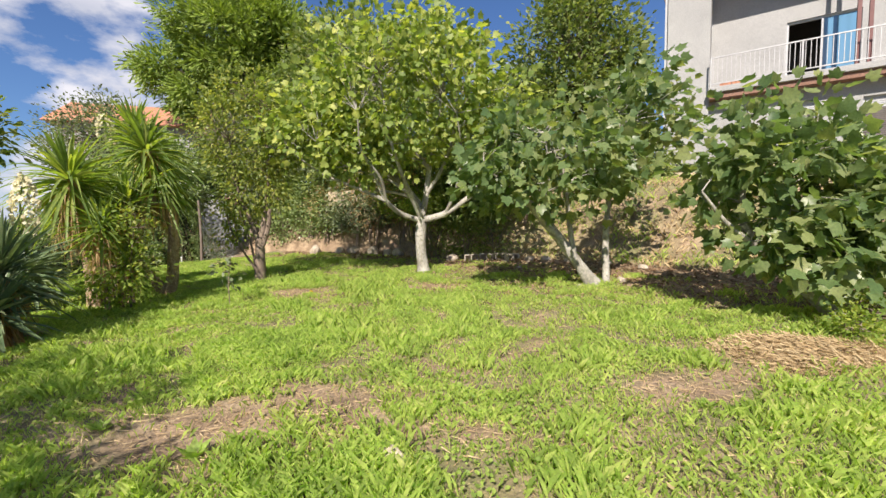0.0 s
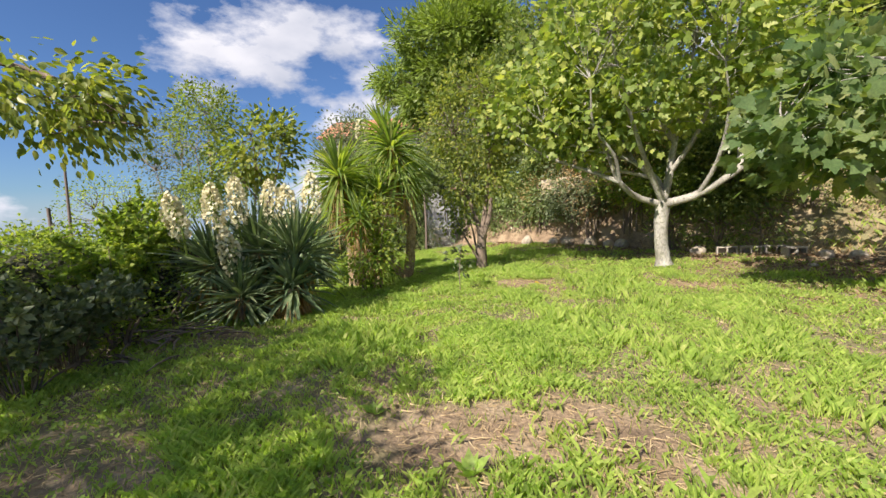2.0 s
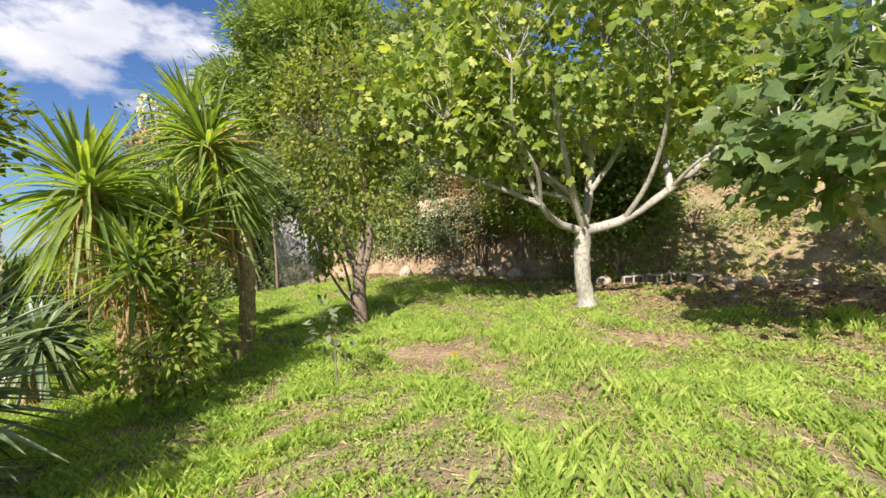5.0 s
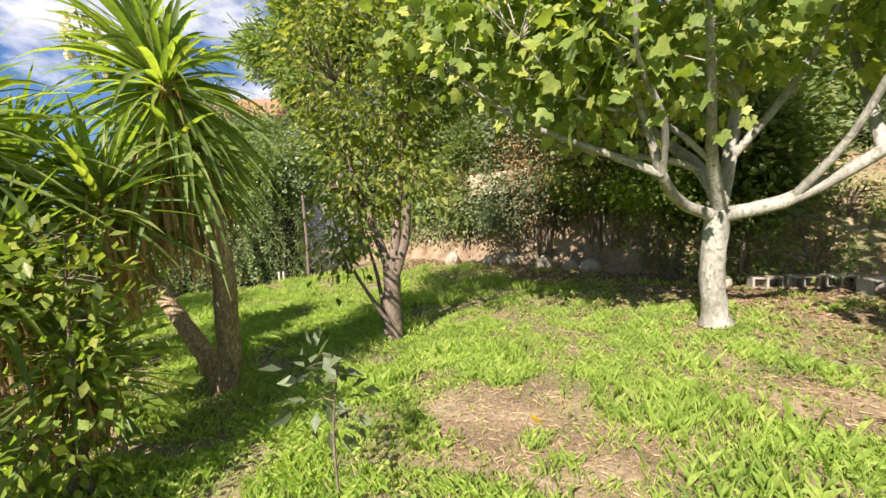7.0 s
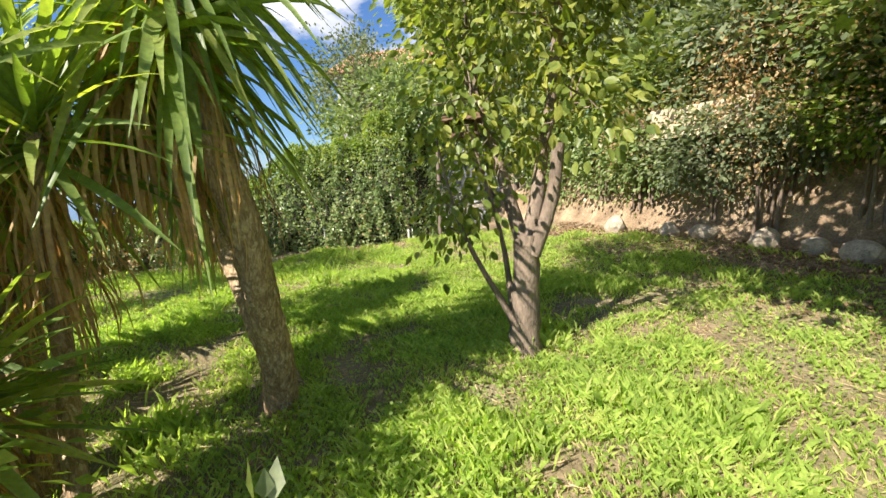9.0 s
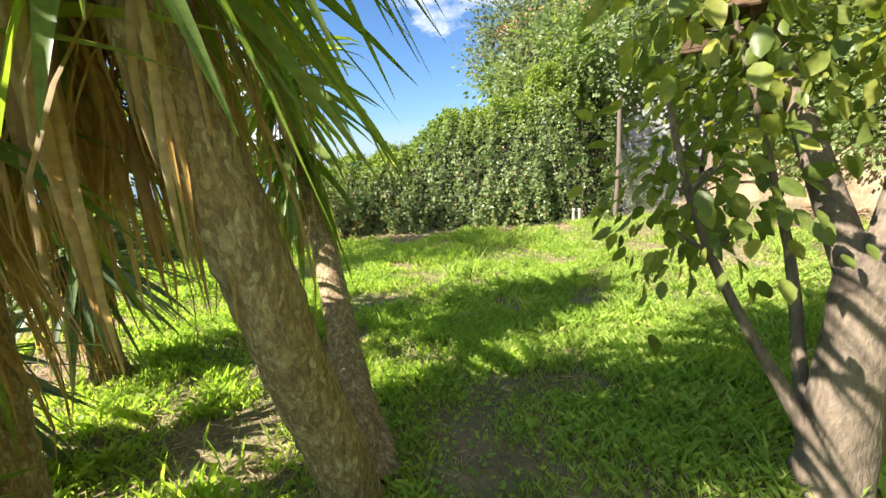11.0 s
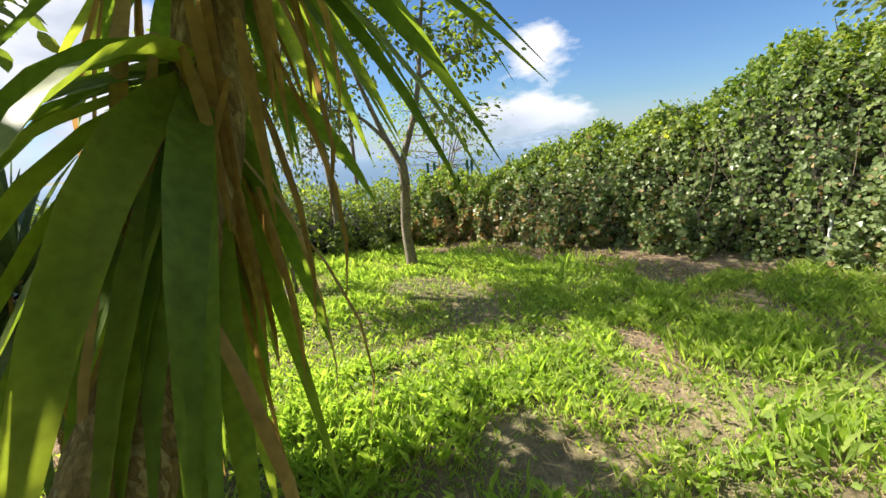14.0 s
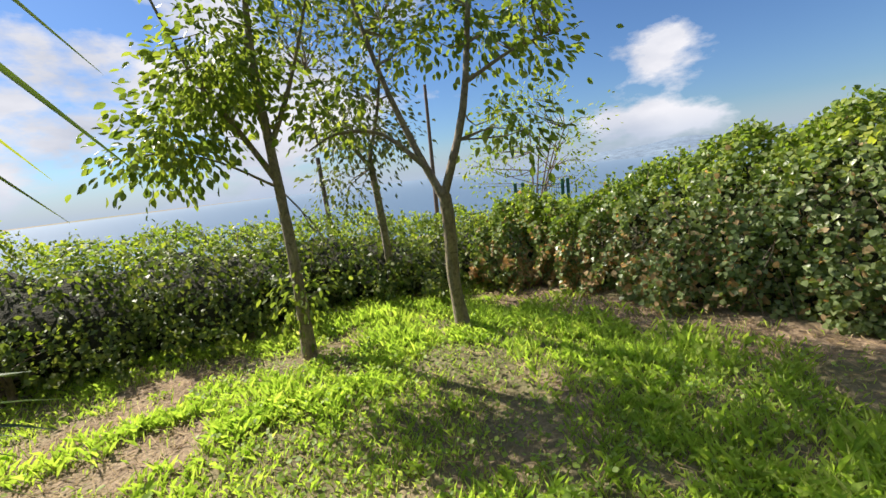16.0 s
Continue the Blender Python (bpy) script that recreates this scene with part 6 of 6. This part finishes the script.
# fallen branches by the thicket
ob = thing("branch_pile", g(-5.2, 3.2), "heap of dead branches and cut stems on the grass edge", "branches")
attach("brushwood", tubes("brushwood", [line((c, c + d * 0.5 + (0, 0, 0.03), c + d), 0.014, 0.006, 4) for c, d in [(np.array(g(-5.3 + rng.normal() * 0.35, 3.2 + rng.normal() * 0.3, 0.03 + 0.08 * rng.random())), rng.normal(size=3) * (0.3, 0.3, 0.03)) for _ in range(60)]], M_TWIG, 5), ob)
ob = thing("stick", g(-6.35, 9.35), "dry stick lying in the grass", "stick")
attach("shaft", tubes("shaft", [line((g(-6.45, 9.25, 0.05), g(-6.25, 9.45, 0.08)), 0.008, 0.006, 4)], M_STRAW, 6), ob)


def dock(x, y, size, label="broad-leaved dock weed growing in the lawn"):
    z = land_at(x, y)
    ob = thing("weed_plant", (x, y, z), label, "weed", "dock weeds")
    n = 12
    a = np.arange(n) * 2.4 + rng.random() * 6
    for k in range(n):
        p = np.array([[x + 0.01 * math.cos(a[k]), y + 0.01 * math.sin(a[k]), z]])
        w = np.array([[math.cos(a[k]), math.sin(a[k]), 0.5 + 0.9 * rng.random()]])
        attach("leaf", leaves("leaf", p, w, 0.72 * size * (0.7 + 0.5 * rng.random()), OVAL, M_WEED, 0.85), ob)


for x, y, s in DOCKS:
    dock(x, y, s)
ob = thing("fallen_leaf", g(-2.35, 7.75), "single bright yellow fallen leaf on bare soil", "leaf")
attach("blade", leaves("blade", np.array([g(-2.35, 7.75, 0.03)]), np.array([[0.6, -0.5, 0.4]]), 0.085, LOBED, M_YELLOW, 0.6), ob)


# ---- grass, weeds, straw and litter ----
def scatter(n, x0, x1, y0, y1, keep):
    x, y = x0 + (x1 - x0) * rng.random(n), y0 + (y1 - y0) * rng.random(n)
    k = rng.random(n) < keep(x, y)
    return x[k], y[k]


def lawn_share(x, y):
    return inside(x, y, GARDEN) * (1 - bareness(x, y) * 0.96)


def lush(x, y):
    damp = 0.5 * np.exp(-((x + 5.3) ** 2 + (y - 9.8) ** 2) / 1.2)
    x, y = stir(x, y)
    return np.clip(0.55 + damp + 0.75 * wave(x, y, 0.9, 1.0) + 0.35 * wave(x, y, 0.28, 3.0), 0.06, 1)


def blades(name, x, y, h, w, mat, lean=0.35):
    n = len(x)
    a = rng.random(n) * 2 * np.pi
    b = rng.random(n) * 2 * np.pi
    z = land(x, y) - 0.005
    L = lean * (0.4 + rng.random(n)) * h
    px, py = np.cos(a) * w / 2, np.sin(a) * w / 2
    v = np.zeros((n, 4, 3))
    v[:, 0] = np.stack((x - px, y - py, z), -1)
    v[:, 1] = np.stack((x + px, y + py, z), -1)
    mx, my = x + 0.3 * L * np.cos(b), y + 0.3 * L * np.sin(b)
    v[:, 2] = np.stack((mx + 0.8 * px, my + 0.8 * py, z + 0.6 * h), -1)
    v[:, 3] = np.stack((x + L * np.cos(b), y + L * np.sin(b), z + h * (1 - 0.25 * rng.random(n))), -1)
    f = np.array([(0, 1, 2), (0, 2, 3)])
    return mesh_from(name, v.reshape(-1, 3), (f[None] + (np.arange(n) * 4)[:, None, None]).ravel(), 3, mat)


def stuff(name, me, label, category):
    return tagged(new(name, me), label, category, kind="stuff")


WALKED = np.array([(0.2, 0.0), (-0.8, 1.6), (-2.0, 4.4), (-2.7, 6.4), (-3.6, 7.5), (-5.4, 8.8), (-7.0, 9.1), (-9.0, 8.4)])


def near_walk(x, y):
    return np.clip(1.25 - near_line(x, y, WALKED)[0] / 4.2, 0.28, 1)


x, y = scatter(1700000, -11.8, 6.5, 0.6, 15.5, lambda x, y: lawn_share(x, y) * lush(x, y) * near_walk(x, y))
n = len(x)
stuff("grass", blades("grass", x, y, (0.028 + 0.065 * rng.random(n)) * (0.5 + 0.9 * lush(x, y)), (0.0022 + 0.0026 * rng.random(n)) / np.sqrt(near_walk(x, y)), M_GRASS, 0.6), "bright green patchy lawn grass", "grass")
# taller tufts
tx, ty = scatter(420, -11.5, 5, 1.5, 14.5, lambda x, y: lawn_share(x, y) * lush(x, y))
tx, ty = np.concatenate((tx, (-1.55, -1.3, -2.95, -0.9, -0.7, -1.2, -1.0))), np.concatenate((ty, (8.1, 5.6, 4.2, 5.0, 6.6, 7.2, 7.9)))
big = 0.6 + 0.6 * rng.random(len(tx))
big[-7:] = 1.9
k = 150
bx = np.repeat(tx, k) + rng.normal(size=len(tx) * k) * 0.11 * np.repeat(big, k)
by = np.repeat(ty, k) + rng.normal(size=len(tx) * k) * 0.11 * np.repeat(big, k)
stuff("grass_tufts", blades("grass_tufts", bx, by, (0.09 + 0.09 * rng.random(len(bx))) * np.repeat(np.minimum(big, 1.3), k), 0.003, M_GRASS, 0.42), "taller tufts of fresh green grass", "grass")
# clover and broad-leaved weeds
x, y = scatter(190000, -11.8, 6.5, 0.6, 14.5, lambda x, y: lawn_share(x, y) * np.clip(0.35 + 0.9 * wave(x, y, 1.5, 6.0) + 0.3 * wave(x, y, 0.4, 2.0), 0.03, 1))
n = len(x)
ph = rng.random(n) * 2 * np.pi
p = np.stack((x, y, land(x, y) + 0.015 + 0.06 * rng.random(n)), -1)
stuff("clover", leaves("clover", p, np.stack((np.cos(ph), np.sin(ph), 0.15 + 0.5 * rng.random(n)), -1), 0.016 + 0.02 * rng.random(n), CLOVER, M_WEED, 0.8), "low clover and small-leaved weeds among the grass", "weeds")
wx, wy = scatter(1100, -11, 6, 1.0, 13.5, lambda x, y: lawn_share(x, y) * np.clip(0.45 + 0.8 * wave(x, y, 1.1, 9.0), 0.05, 1))
k = 11
n = len(wx) * k
ph = np.tile(np.arange(k) * 2.4, len(wx)) + np.repeat(rng.random(len(wx)) * 6, k)
sz = np.repeat(0.018 + 0.03 * rng.random(len(wx)) ** 1.6, k) * (0.7 + 0.5 * rng.random(n))
p = np.stack((np.repeat(wx, k), np.repeat(wy, k), land(np.repeat(wx, k), np.repeat(wy, k)) + 0.01 + 0.03 * rng.random(n)), -1)
stuff("weeds", leaves("weeds", p, np.stack((np.cos(ph), np.sin(ph), 0.5 + 0.7 * rng.random(n)), -1), sz, OVAL, M_WEED, 0.8), "rosettes of broad green weeds", "weeds")
# straw and dry clippings
x, y = scatter(260000, -11.8, 6.5, 0.4, 15.3, lambda x, y: inside(x, y, GARDEN) * np.clip(0.36 + 0.8 * bareness(x, y) * (0.4 + lush(x + 3, y)), 0, 1))
n = len(x)
ph = rng.random(n) * 2 * np.pi
p = np.stack((x, y, land(x, y) + 0.006 + 0.02 * rng.random(n)), -1)
stuff("straw", leaves("straw", p, np.stack((np.cos(ph), np.sin(ph), rng.normal(size=n) * 0.12), -1), 0.03 + 0.08 * rng.random(n), (NEEDLE[0] * (0.3, 1, 0.3), NEEDLE[1]), M_STRAW, 0.9), "dry straw and grass clippings on bare soil", "straw")
m = 5200
r = np.sqrt(rng.random(m))
ph = rng.random(m) * 2 * np.pi
hx, hy = 3.55 + 0.85 * r * np.cos(ph), 4.15 + 0.6 * r * np.sin(ph)
p = np.stack((hx, hy, land(hx, hy) + 0.01 + 0.09 * (1 - r ** 2) * rng.random(m)), -1)
ph = rng.random(m) * 2 * np.pi
stuff("straw_heap", leaves("straw_heap", p, np.stack((np.cos(ph), np.sin(ph), rng.normal(size=m) * 0.25), -1), 0.06 + 0.10 * rng.random(m), (NEEDLE[0] * (0.3, 1, 0.3), NEEDLE[1]), M_STRAW, 0.9), "low heap of pale dry straw beside the fig tree", "straw")
# leaf litter under the figs and along the bank
def litter_share(x, y):
    d, s = near_line(x, y, FOOT)
    near = np.clip(1.3 - d / 2.2, 0, 1) * (s < 0) * (x > -6)
    return np.clip(np.maximum(near, np.exp(-(((x - 3.2) / 2.2) ** 2 + ((y - 8.8) / 1.6) ** 2))), 0, 1)


x, y = scatter(60000, -6.5, 8, 4, 16, litter_share)
n = len(x)
ph = rng.random(n) * 2 * np.pi
p = np.stack((x, y, land(x, y) + 0.008 + 0.025 * rng.random(n)), -1)
stuff("leaf_litter", leaves("leaf_litter", p, np.stack((np.cos(ph), np.sin(ph), rng.normal(size=n) * 0.25), -1), 0.04 + 0.07 * rng.random(n), OVAL, M_LITTER, 0.75), "brown fallen leaves under the fig trees", "leaf litter")
# dry grass on the upper slope
x, y = scatter(60000, -1, 12, 5, 17, lambda x, y: (near_line(x, y, FOOT)[1] > 0) * np.clip(0.3 + 0.6 * wave(x, y, 0.7, 5.0), 0.05, 1))
stuff("slope_grass", blades("slope_grass", x, y, 0.06 + 0.12 * rng.random(len(x)), 0.009, M_STRAW, 0.9), "dry pale grass on the slope below the house", "grass")
x, y = scatter(30000, -1, 12, 5, 17, lambda x, y: (near_line(x, y, FOOT)[1] > 0) * np.clip(0.2 + 0.8 * wave(x, y, 0.9, 8.0), 0.03, 1))
stuff("slope_weeds", blades("slope_weeds", x, y, 0.08 + 0.14 * rng.random(len(x)), 0.012, M_GRASS, 0.8), "green weeds on the slope below the house", "weeds")
